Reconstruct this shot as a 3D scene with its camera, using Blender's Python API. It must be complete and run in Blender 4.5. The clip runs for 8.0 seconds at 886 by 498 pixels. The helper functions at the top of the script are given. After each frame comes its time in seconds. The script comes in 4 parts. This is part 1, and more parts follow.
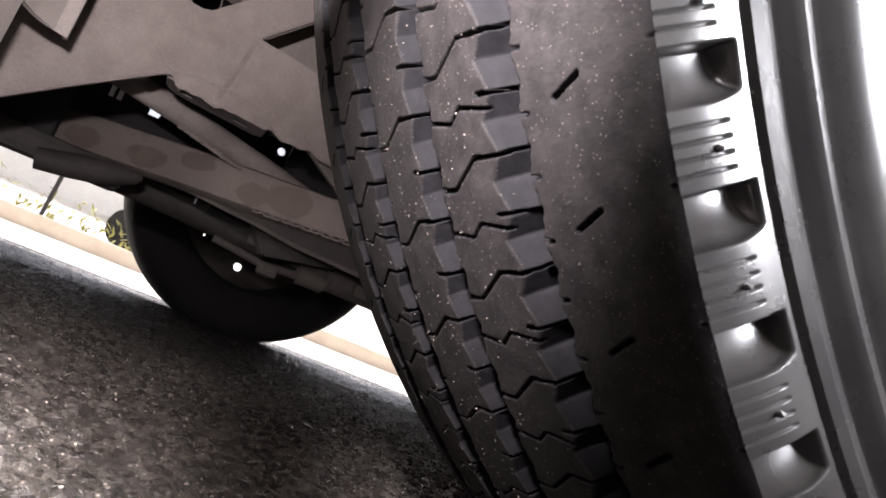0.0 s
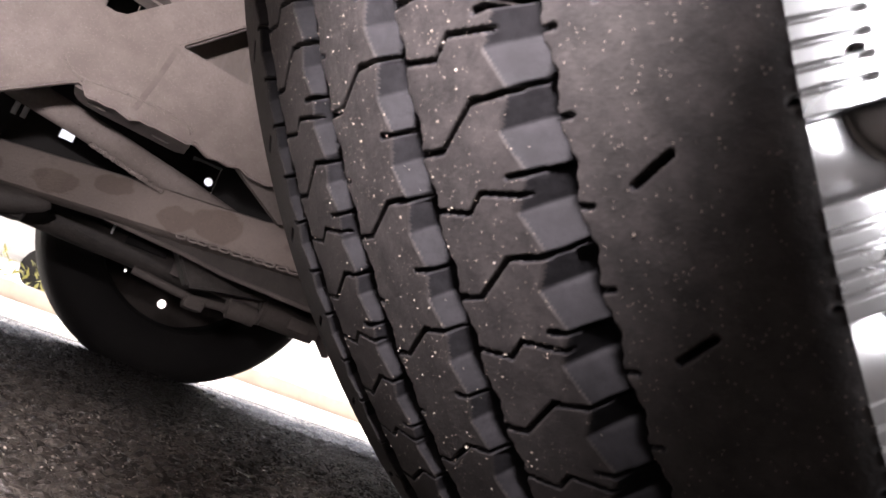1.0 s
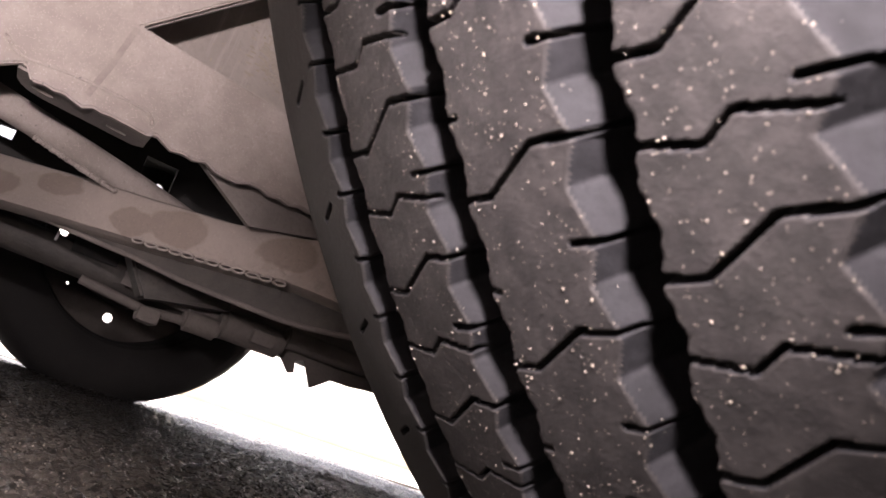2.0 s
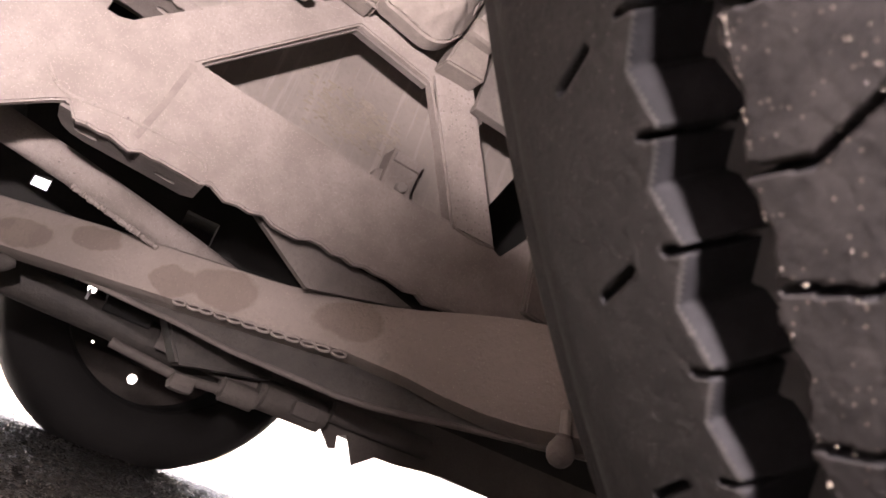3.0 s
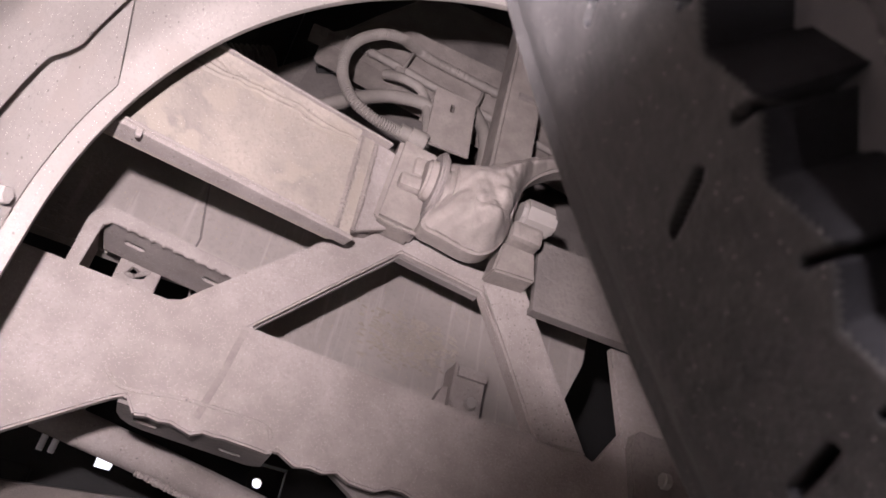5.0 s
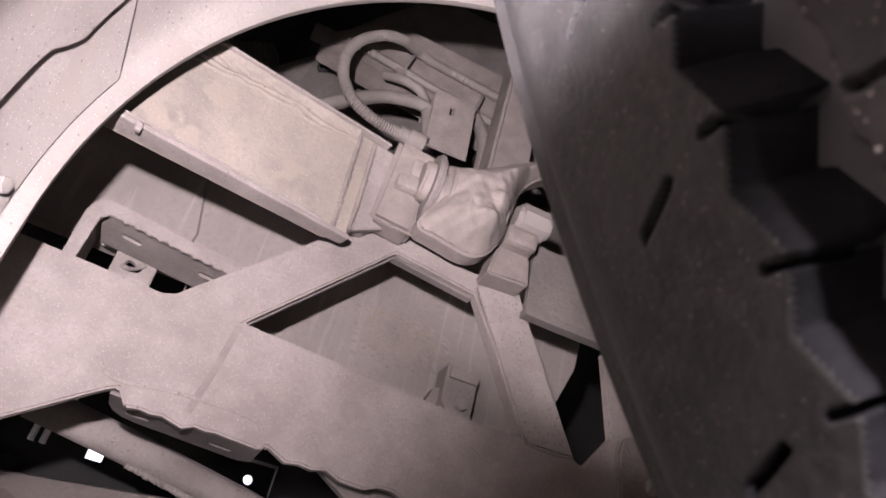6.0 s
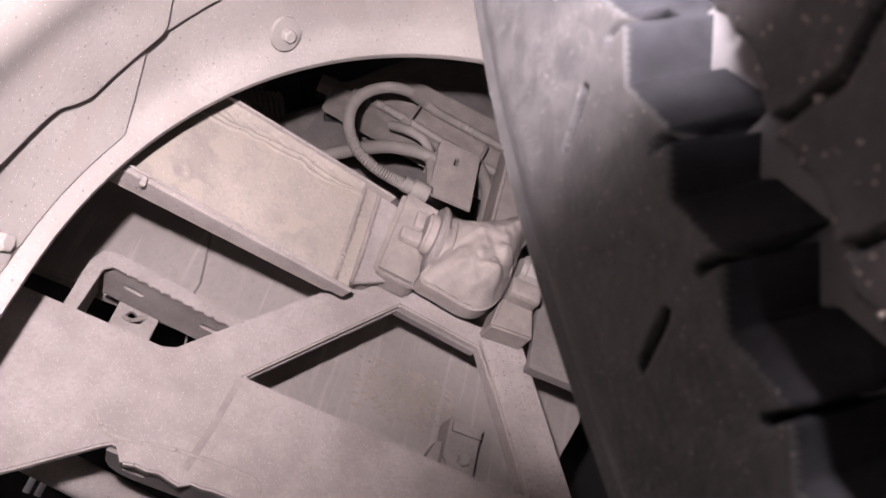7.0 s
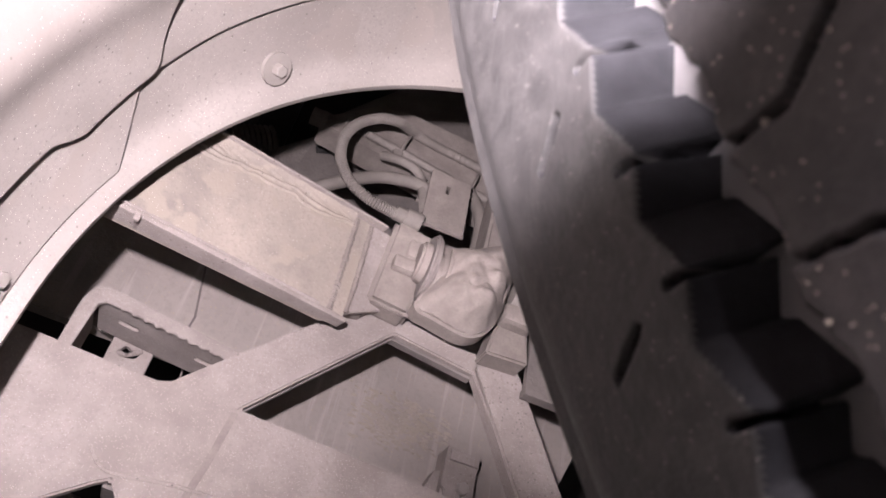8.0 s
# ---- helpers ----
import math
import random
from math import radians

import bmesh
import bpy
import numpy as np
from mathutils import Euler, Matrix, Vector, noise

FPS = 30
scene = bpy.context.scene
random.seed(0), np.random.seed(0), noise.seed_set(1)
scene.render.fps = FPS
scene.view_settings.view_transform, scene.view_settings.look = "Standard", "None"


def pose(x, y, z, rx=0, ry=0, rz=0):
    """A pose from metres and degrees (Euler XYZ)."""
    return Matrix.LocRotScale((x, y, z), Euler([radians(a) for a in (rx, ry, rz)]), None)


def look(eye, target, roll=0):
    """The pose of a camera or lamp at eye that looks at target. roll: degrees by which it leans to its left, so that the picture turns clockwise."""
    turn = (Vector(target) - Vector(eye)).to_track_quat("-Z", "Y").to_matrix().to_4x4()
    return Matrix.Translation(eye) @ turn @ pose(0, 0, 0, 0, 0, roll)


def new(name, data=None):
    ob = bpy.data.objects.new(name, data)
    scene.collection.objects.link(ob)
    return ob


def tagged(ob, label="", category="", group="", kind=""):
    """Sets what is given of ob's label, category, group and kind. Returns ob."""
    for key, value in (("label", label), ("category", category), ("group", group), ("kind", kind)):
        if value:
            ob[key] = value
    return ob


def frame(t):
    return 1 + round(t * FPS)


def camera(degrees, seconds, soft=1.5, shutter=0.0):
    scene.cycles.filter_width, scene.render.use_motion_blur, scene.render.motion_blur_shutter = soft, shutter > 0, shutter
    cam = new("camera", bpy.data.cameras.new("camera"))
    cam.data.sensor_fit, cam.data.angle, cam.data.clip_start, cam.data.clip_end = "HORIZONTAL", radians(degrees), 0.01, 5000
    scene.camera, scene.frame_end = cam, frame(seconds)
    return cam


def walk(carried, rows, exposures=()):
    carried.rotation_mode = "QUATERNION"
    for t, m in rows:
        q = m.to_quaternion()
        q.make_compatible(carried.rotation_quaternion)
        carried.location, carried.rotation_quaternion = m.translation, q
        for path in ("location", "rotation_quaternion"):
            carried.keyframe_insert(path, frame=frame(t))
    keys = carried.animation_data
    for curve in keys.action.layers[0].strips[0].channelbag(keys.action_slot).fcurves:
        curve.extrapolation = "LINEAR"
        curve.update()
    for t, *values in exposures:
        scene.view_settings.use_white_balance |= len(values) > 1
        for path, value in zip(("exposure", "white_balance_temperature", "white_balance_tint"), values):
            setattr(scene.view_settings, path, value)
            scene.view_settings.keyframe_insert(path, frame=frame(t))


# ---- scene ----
cam = camera(62.6, 8.0)
PATH = [
    (0, (0.0063, -0.0055, 0.1005), (0.6449, 1.6490, 0.4083), 22.01),
    (0.5, (0.0080, 0.0260, 0.0980), (0.7001, 1.6492, 0.4536), 19.23),
    (1, (0.0242, 0.0604, 0.0956), (0.7659, 1.6402, 0.5360), 19.82),
    (1.5, (0.0258, 0.1030, 0.0916), (0.8294, 1.6451, 0.5565), 18.78),
    (1.7, (0.0247, 0.1168, 0.0874), (0.8534, 1.6379, 0.5770), 18.63),
    (2.8, (0.0185, 0.2334, 0.1053), (0.8152, 1.7556, 0.6422), 19.47),
    (3, (0.0173, 0.2572, 0.1053), (0.7411, 1.7824, 0.7297), 20.49),
    (3.5, (0.0207, 0.2760, 0.1162), (0.5583, 1.8533, 0.7969), 14.16),
    (4, (0.0028, 0.2840, 0.1405), (0.3994, 1.7984, 1.0289), 14.91),
    (4.5, (-0.0070, 0.2834, 0.1499), (0.3323, 1.7087, 1.1956), 15.60),
    (5, (-0.0015, 0.2818, 0.1487), (0.4449, 1.7321, 1.1169), 12.86),
    (5.2, (-0.0001, 0.2842, 0.1408), (0.4657, 1.7187, 1.1232), 12.12),
    (6.5, (-0.0009, 0.2733, 0.1525), (0.4295, 1.7289, 1.1199), 15.61),
    (7, (-0.0028, 0.2731, 0.1583), (0.3957, 1.6799, 1.2082), 15.46),
    (7.5, (-0.0060, 0.2722, 0.1638), (0.3446, 1.6234, 1.3001), 14.58),
    (8, (-0.0015, 0.2689, 0.1553), (0.3785, 1.6362, 1.2626), 14.36),
]
cam.data.dof.use_dof, cam.data.dof.focus_distance, cam.data.dof.aperture_fstop = True, 0.45, 30.0
EXPOSURES = [(0, 0.72, 6250, 15), (1.0, 1.22, 6350, 17), (1.7, 1.65, 6450, 18), (2.8, 2.3, 6700, 21), (3.5, 2.45, 6600, 21), (4.2, 2.0, 6200, 21), (8, 2.0, 6100, 21)]
walk(cam, [(t, look(eye, target, roll)) for t, eye, target, roll in PATH], EXPOSURES)

# ---- light ----
world = bpy.data.worlds.new("sky")
scene.world = world
world.use_nodes = True
sky = world.node_tree.nodes.new("ShaderNodeTexSky")
sky.sky_type, sky.sun_disc = "NISHITA", False
sky.air_density, sky.dust_density, sky.ozone_density = 0.6, 5.0, 0.5
sky.sun_elevation, sky.sun_rotation = radians(67), radians(346)
pale = world.node_tree.nodes.new("ShaderNodeHueSaturation")
pale.inputs["Saturation"].default_value = 0.35
world.node_tree.links.new(sky.outputs[0], pale.inputs["Color"])
world.node_tree.links.new(pale.outputs[0], world.node_tree.nodes["Background"].inputs[0])
world.node_tree.nodes["Background"].inputs[1].default_value = 0.13

sun = new("sun", bpy.data.lights.new("sun", "SUN"))
sun.data.energy, sun.data.angle, sun.data.color = 5.0, radians(0.6), (1.0, 0.96, 0.9)
sun.matrix_world = look((-2, 8, 20), (0, 0, 0))

# The torch that the film maker holds beside the lens. Fixed spots stand in for its moves, all lit at once.
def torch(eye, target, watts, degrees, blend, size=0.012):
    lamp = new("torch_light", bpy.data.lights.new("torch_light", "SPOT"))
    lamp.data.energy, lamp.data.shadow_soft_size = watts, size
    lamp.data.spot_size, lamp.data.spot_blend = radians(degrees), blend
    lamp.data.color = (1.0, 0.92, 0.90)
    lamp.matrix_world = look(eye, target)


# One added spot per surface: tread, road, chassis, under-beam, upper tyre.
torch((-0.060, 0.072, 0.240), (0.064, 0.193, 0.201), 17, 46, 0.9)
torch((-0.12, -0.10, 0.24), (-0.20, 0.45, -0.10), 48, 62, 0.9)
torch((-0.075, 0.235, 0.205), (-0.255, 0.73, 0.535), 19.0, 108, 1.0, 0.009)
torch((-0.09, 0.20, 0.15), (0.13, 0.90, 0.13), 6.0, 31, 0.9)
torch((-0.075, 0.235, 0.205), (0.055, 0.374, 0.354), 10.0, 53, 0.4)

# Area lamp added to brighten the sidewall, in place of street daylight through the round wheel opening of the near
# side.
opening = new("opening_fill_light", bpy.data.lights.new("opening_fill_light", "AREA"))
opening.data.energy, opening.data.shape, opening.data.size, opening.data.size_y = 0.85, "RECTANGLE", 0.16, 0.24
opening.data.spread = radians(50)
opening.matrix_world = look((0.30, -0.20, 0.36), (0.13, 0.165, 0.21))


# ---- materials ----
def material(name, base, dark, rough=0.7, metal=0.0, scale=9.0, fine=160.0, bump=0.25, specks=None, speck_amount=0.0,
             blotch=None, blotch_scale=12.0, blotch_cut=0.6, speck_scale=260.0, bump_dist=0.002, streaks=None, pits=0.0, lumps=0.0, gloss=0.5):
    """Two scales of tone between base and dark, optional grit specks and sharp-edged stains, and a fine relief."""
    m = bpy.data.materials.new(name)
    m.use_nodes = True
    nt = m.node_tree
    n, link = nt.nodes, nt.links.new
    shader = n["Principled BSDF"]
    shader.inputs["Metallic"].default_value = metal
    place = n.new("ShaderNodeTexCoord")
    info = n.new("ShaderNodeObjectInfo")
    shift = n.new("ShaderNodeVectorMath")
    shift.operation = "ADD"
    link(place.outputs["Object"], shift.inputs[0])
    link(info.outputs["Random"], shift.inputs[1])

    def noise_node(size, detail, roughness=0.6):
        t = n.new("ShaderNodeTexNoise")
        t.inputs["Scale"].default_value, t.inputs["Detail"].default_value = size, detail
        t.inputs["Roughness"].default_value = roughness
        link(shift.outputs[0], t.inputs["Vector"])
        return t

    def mix(fac, a, b):
        x = n.new("ShaderNodeMix")
        x.data_type = "RGBA"
        link(fac, x.inputs["Factor"])
        for sock, v in ((x.inputs["A"], a), (x.inputs["B"], b)):
            if isinstance(v, tuple):
                sock.default_value = (*v, 1)
            else:
                link(v, sock)
        return x.outputs["Result"]

    def ramp(value, lo, hi):
        r = n.new("ShaderNodeMapRange")
        r.inputs["From Min"].default_value, r.inputs["From Max"].default_value = lo, hi
        link(value, r.inputs["Value"])
        return r.outputs["Result"]

    large, small = noise_node(scale, 5), noise_node(fine, 4, 0.7)
    tone = mix(ramp(large.outputs["Fac"], 0.32, 0.68), dark, base)
    tone = mix(ramp(small.outputs["Fac"], 0.50, 0.80), tone, dark)
    if blotch:
        spots = noise_node(blotch_scale, 4, 0.45)
        tone = mix(ramp(spots.outputs["Fac"], blotch_cut, blotch_cut + 0.035), tone, blotch)
    if streaks:
        squash = n.new("ShaderNodeVectorMath")
        squash.operation = "MULTIPLY"
        squash.inputs[1].default_value = (95, 95, 6)
        link(shift.outputs[0], squash.inputs[0])
        runs = noise_node(1.0, 3)
        link(squash.outputs[0], runs.inputs["Vector"])
        tone = mix(ramp(runs.outputs["Fac"], 0.56, 0.74), tone, streaks)
    if specks:
        cells = n.new("ShaderNodeTexVoronoi")
        cells.inputs["Scale"].default_value = speck_scale
        link(shift.outputs[0], cells.inputs["Vector"])
        pick = n.new("ShaderNodeSeparateColor")
        link(cells.outputs["Color"], pick.inputs[0])
        gate = n.new("ShaderNodeMath")
        gate.operation = "GREATER_THAN"
        gate.inputs[1].default_value = 1 - speck_amount
        link(pick.outputs[0], gate.inputs[0])
        core = ramp(cells.outputs["Distance"], 0.33, 0.2)
        both = n.new("ShaderNodeMath")
        both.operation = "MULTIPLY"
        link(gate.outputs[0], both.inputs[0])
        link(core, both.inputs[1])
        tone = mix(both.outputs[0], tone, specks)
    if pits:
        dents = n.new("ShaderNodeTexVoronoi")
        dents.inputs["Scale"].default_value = 240
        link(shift.outputs[0], dents.inputs["Vector"])
        choose = n.new("ShaderNodeSeparateColor")
        link(dents.outputs["Color"], choose.inputs[0])
        few = ramp(choose.outputs[1], 1 - pits, 1 - pits * 0.5)
        round_spot = ramp(dents.outputs["Distance"], 0.30, 0.12)
        both2 = n.new("ShaderNodeMath")
        both2.operation = "MULTIPLY"
        link(few, both2.inputs[0])
        link(round_spot, both2.inputs[1])
        tone = mix(both2.outputs[0], tone, tuple(c * 0.7 for c in dark))
    link(tone, shader.inputs["Base Color"])
    shader.inputs["Specular IOR Level"].default_value = gloss
    spread = n.new("ShaderNodeMapRange")
    spread.inputs["To Min"].default_value, spread.inputs["To Max"].default_value = rough - 0.1, min(1, rough + 0.12)
    link(large.outputs["Fac"], spread.inputs["Value"])
    link(spread.outputs["Result"], shader.inputs["Roughness"])
    relief = n.new("ShaderNodeBump")
    relief.inputs["Strength"].default_value, relief.inputs["Distance"].default_value = bump, bump_dist
    link(small.outputs["Fac"], relief.inputs["Height"])
    if lumps:
        wide = noise_node(55, 4, 0.65)
        swell = n.new("ShaderNodeBump")
        swell.inputs["Strength"].default_value, swell.inputs["Distance"].default_value = lumps, 0.006
        link(wide.outputs["Fac"], swell.inputs["Height"])
        link(swell.outputs["Normal"], relief.inputs["Normal"])
    link(relief.outputs["Normal"], shader.inputs["Normal"])
    return m


DUST = material("dusty_painted_steel", (0.218, 0.188, 0.171), (0.151, 0.127, 0.114), 0.85, scale=22, specks=(0.34, 0.305, 0.27), speck_amount=0.2, speck_scale=1000, fine=300, bump=0.5, pits=0.22, lumps=0.05, gloss=0.3)
# Smeared dust; also DUST dimmed where less torchlight should reach.
SMEAR_DIM = material("smeared_and_dimmed_dust_on_steel", (0.178, 0.152, 0.135), (0.12, 0.101, 0.089), 0.85, scale=40, fine=300, bump=0.45, gloss=0.3)
DUST_WARM = material("sandy_dust_on_steel", (0.250, 0.213, 0.177), (0.150, 0.129, 0.112), 0.88, scale=14, specks=(0.302, 0.265, 0.224), speck_amount=0.08, speck_scale=600, fine=260, bump=0.4, pits=0.06, lumps=0.06, blotch=(0.208, 0.177, 0.146), blotch_scale=26, blotch_cut=0.56, gloss=0.3)
# Grimy steel; also DUST darkened for parts that stand in shade.
DUST_DARK = material("grimy_and_shaded_steel", (0.138, 0.117, 0.105), (0.078, 0.066, 0.06), 0.8, scale=14, fine=220, bump=0.5, lumps=0.2)
BEAM = material("oil_stained_dusty_beam", (0.229, 0.192, 0.169), (0.177, 0.148, 0.13), 0.8, blotch=(0.19, 0.158, 0.138), blotch_scale=20, blotch_cut=0.63, fine=220, bump=0.6, specks=(0.286, 0.25, 0.213), speck_amount=0.08, speck_scale=500, lumps=0.25)


def oil_stains(m, colour, spots):
    """Soft-edged soaked blots laid over a material, each an uneven oval (x, z, half width, half height) on the beam's face."""
    n, link = m.node_tree.nodes, m.node_tree.links.new
    base = n["Principled BSDF"].inputs["Base Color"]
    under = base.links[0].from_socket
    place, ragged, drift = n.new("ShaderNodeTexCoord"), n.new("ShaderNodeTexNoise"), n.new("ShaderNodeVectorMath")
    ragged.inputs["Scale"].default_value, ragged.inputs["Detail"].default_value = 34, 3
    link(place.outputs["Object"], ragged.inputs["Vector"])
    drift.operation = "MULTIPLY_ADD"
    drift.inputs[1].default_value = (0.026, 0.0, 0.018)
    link(ragged.outputs["Color"], drift.inputs[0])
    link(place.outputs["Object"], drift.inputs[2])
    total = None
    for x, z, half, tall in spots:
        off, size, far, edge = n.new("ShaderNodeVectorMath"), n.new("ShaderNodeVectorMath"), n.new("ShaderNodeVectorMath"), n.new("ShaderNodeMapRange")
        off.operation, size.operation, far.operation = "SUBTRACT", "MULTIPLY", "LENGTH"
        off.inputs[1].default_value = (x + 0.013, 0, z + 0.009)
        size.inputs[1].default_value = (1 / half, 0, 1 / tall)
        edge.inputs["From Min"].default_value, edge.inputs["From Max"].default_value = 1.08, 0.92
        link(drift.outputs[0], off.inputs[0])
        link(off.outputs[0], size.inputs[0])
        link(size.outputs[0], far.inputs[0])
        link(far.outputs["Value"], edge.inputs["Value"])
        if total is None:
            total = edge.outputs["Result"]
        else:
            most = n.new("ShaderNodeMath")
            most.operation = "MAXIMUM"
            link(total, most.inputs[0])
            link(edge.outputs["Result"], most.inputs[1])
            total = most.outputs[0]
    soak = n.new("ShaderNodeMix")
    soak.data_type, soak.blend_type = "RGBA", "MULTIPLY"
    soak.inputs["B"].default_value = (*colour, 1)
    link(total, soak.inputs["Factor"])
    link(under, soak.inputs["A"])
    link(soak.outputs["Result"], base)


oil_stains(BEAM, (0.74, 0.70, 0.67), ((-0.352, 0.260, 0.040, 0.022), (-0.413, 0.254, 0.030, 0.017), (-0.203, 0.262, 0.036, 0.020), (-0.537, 0.279, 0.036, 0.015), (-0.640, 0.264, 0.046, 0.016), (-0.795, 0.266, 0.046, 0.018)))
PANEL = material("dusty_undersealed_floor", (0.23, 0.199, 0.177), (0.17, 0.146, 0.131), 0.85, scale=8, fine=160, bump=0.35, specks=(0.25, 0.2, 0.14), speck_amount=0.08, speck_scale=420, streaks=(0.262, 0.231, 0.210), lumps=0.12, gloss=0.3)
LINER = material("dusty_plastic_liner", (0.234, 0.205, 0.185), (0.172, 0.15, 0.134), 0.7, scale=9, fine=300, bump=0.18, specks=(0.34, 0.305, 0.275), speck_amount=0.14, speck_scale=650, pits=0.12, lumps=0.015, blotch=(0.208, 0.179, 0.159), blotch_scale=16, blotch_cut=0.58, gloss=0.4)
TREAD = material("worn_tread_rubber", (0.023, 0.0205, 0.020), (0.0105, 0.0095, 0.0095), 0.66, scale=110, fine=420, bump=0.6, specks=(0.12, 0.10, 0.085), speck_amount=0.08, speck_scale=1400, bump_dist=0.0005, gloss=0.11)
# Clean groove rubber, its colour darkened further to offset torchlight on the facets.
GROOVE = material("clean_darkened_groove_rubber", (0.0098, 0.0095, 0.0106), (0.0044, 0.0042, 0.0048), 0.78, scale=140, fine=420, bump=0.4, bump_dist=0.0005, gloss=0.09)
TREAD_DUSTY = material("dusty_tread_rubber", (0.0205, 0.0188, 0.018), (0.0095, 0.0088, 0.0086), 0.7, scale=190, fine=520, bump=0.7, specks=(0.09, 0.081, 0.075), speck_amount=0.06, speck_scale=1500, bump_dist=0.0006, gloss=0.16)
SIDE = material("glossy_sidewall_rubber", (0.030, 0.028, 0.027), (0.020, 0.019, 0.019), 0.27, scale=25, fine=300, bump=0.10, bump_dist=0.0006, gloss=1.0)
RUBBER = material("dull_black_rubber", (0.03, 0.027, 0.026), (0.018, 0.016, 0.016), 0.8)
HOSE = material("dusty_corrugated_plastic", (0.148, 0.127, 0.111), (0.104, 0.089, 0.078), 0.75, scale=30, bump=0.2)
# Grime taken near black, with the shade under the beam in its colour.
GRIME_SHADE = material("black_grime_and_shade", (0.062, 0.053, 0.047), (0.030, 0.026, 0.023), 0.7, scale=26, fine=220, bump=0.5, lumps=0.2)
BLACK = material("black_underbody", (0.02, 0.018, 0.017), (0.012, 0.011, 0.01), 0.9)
ASPHALT = material("worn_asphalt", (0.132, 0.114, 0.096), (0.024, 0.0216, 0.0198), 0.26, scale=60, fine=260, bump=1.0, specks=(0.52, 0.465, 0.40), speck_amount=0.30, speck_scale=270, bump_dist=0.004, gloss=0.9)
KERB = material("kerb_stone", (0.74, 0.64, 0.52), (0.6, 0.5, 0.4), 0.8, scale=5, fine=60)
# Paving tone; also whitens the far road strip and the backdrop slope.
PAVING = material("pale_paving_and_glare", (0.72, 0.68, 0.62), (0.6, 0.56, 0.51), 0.8, scale=3, fine=40)
BODY = material("white_body_paint", (0.75, 0.75, 0.74), (0.68, 0.68, 0.67), 0.35, fine=20, bump=0.02)
GLASS = material("dark_car_glass", (0.03, 0.035, 0.04), (0.02, 0.025, 0.03), 0.12, bump=0.0)
LEAF = material("hedge_leaf", (0.33, 0.30, 0.06), (0.20, 0.20, 0.045), 0.6, scale=4)
BOLT = material("dusty_bolt", (0.218, 0.192, 0.172), (0.166, 0.146, 0.13), 0.7)

GRIT = material("pale_grit", (0.17, 0.145, 0.117), (0.085, 0.072, 0.058), 0.6, scale=300, bump=0.0)
# Near-white and barely metallic, so small parts read as glints by colour.
GLINT = material("near_white_glint", (0.9, 0.9, 0.88), (0.8, 0.8, 0.79), 0.4, metal=0.25, bump=0.05)


# ---- building helpers ----
def part(name, bm, mat, parent=None, label="", smooth=False):
    """Link a bmesh as one mesh object, under a thing or a part."""
    me = bpy.data.meshes.new(name)
    bmesh.ops.recalc_face_normals(bm, faces=bm.faces[:])
    if smooth:
        for f in bm.faces:
            f.smooth = True
        for e in bm.edges:
            if len(e.link_faces) == 2 and e.calc_face_angle(0) > 0.62:
                e.smooth = False
    bm.to_mesh(me)
    bm.free()
    me.materials.append(mat)
    ob = new(name, me)
    if parent:
        ob.parent = parent
    if label:
        ob["label"] = label
    return ob


def thing(name, at, label, category, group="", kind="", turn=0.0):
    ob = new(name)
    ob.empty_display_size = 0.05
    ob.location, ob.rotation_euler = at, (0, 0, turn)
    return tagged(ob, label, category, group, kind)


def bevel(bm, width, segments=2):
    if width > 0:
        bmesh.ops.bevel(bm, geom=bm.edges[:], offset=width, segments=segments, affect="EDGES", profile=0.6, clamp_overlap=True)
    return bm


def box(x0, x1, y0, y1, z0, z1, round_by=0.0):
    bm = bmesh.new()
    bmesh.ops.create_cube(bm, size=1)
    for v in bm.verts:
        v.co = ((x0 + x1) / 2 + v.co.x * (x1 - x0), (y0 + y1) / 2 + v.co.y * (y1 - y0), (z0 + z1) / 2 + v.co.z * (z1 - z0))
    return bevel(bm, round_by)


def slab(corners, y0, y1, round_by=0.0, hole=None, rings=2):
    """A plate whose outline lies in x and z, from y0 to y1, with an optional hole of the same kind."""
    bm = bmesh.new()
    loops = [corners] + (list(hole) if hole and isinstance(hole[0], list) else [hole] if hole else [])
    edges = []
    for loop in loops:
        vs = [bm.verts.new((x, y0, z)) for x, z in loop]
        edges += [bm.edges.new((vs[i], vs[(i + 1) % len(vs)])) for i in range(len(vs))]
    faces = bmesh.ops.triangle_fill(bm, edges=edges, use_beauty=True)["geom"]
    faces = [f for f in faces if isinstance(f, bmesh.types.BMFace)]
    bmesh.ops.dissolve_limit(bm, angle_limit=0.01, verts=bm.verts[:], edges=bm.edges[:])
    out = bmesh.ops.extrude_face_region(bm, geom=bm.faces[:])["geom"]
    for v in out:
        if isinstance(v, bmesh.types.BMVert):
            v.co.y = y1
    bmesh.ops.recalc_face_normals(bm, faces=bm.faces[:])
    if round_by:
        sharp = [e for e in bm.edges if len(e.link_faces) == 2 and e.calc_face_angle(0) > 0.9]
        bmesh.ops.bevel(bm, geom=sharp, offset=round_by, segments=rings, affect="EDGES", clamp_overlap=True)
    return bm


def spline(points, steps=10):
    """A smooth run of points through those given."""
    pts = [Vector(p) for p in points]
    out = []
    for i in range(len(pts) - 1):
        a, b, c, d = pts[max(i - 1, 0)], pts[i], pts[i + 1], pts[min(i + 2, len(pts) - 1)]
        for k in range(steps):
            t = k / steps
            out.append(0.5 * ((2 * b) + (c - a) * t + (2 * a - 5 * b + 4 * c - d) * t * t + (3 * b - a - 3 * c + d) * t ** 3))
    return out + [pts[-1]]


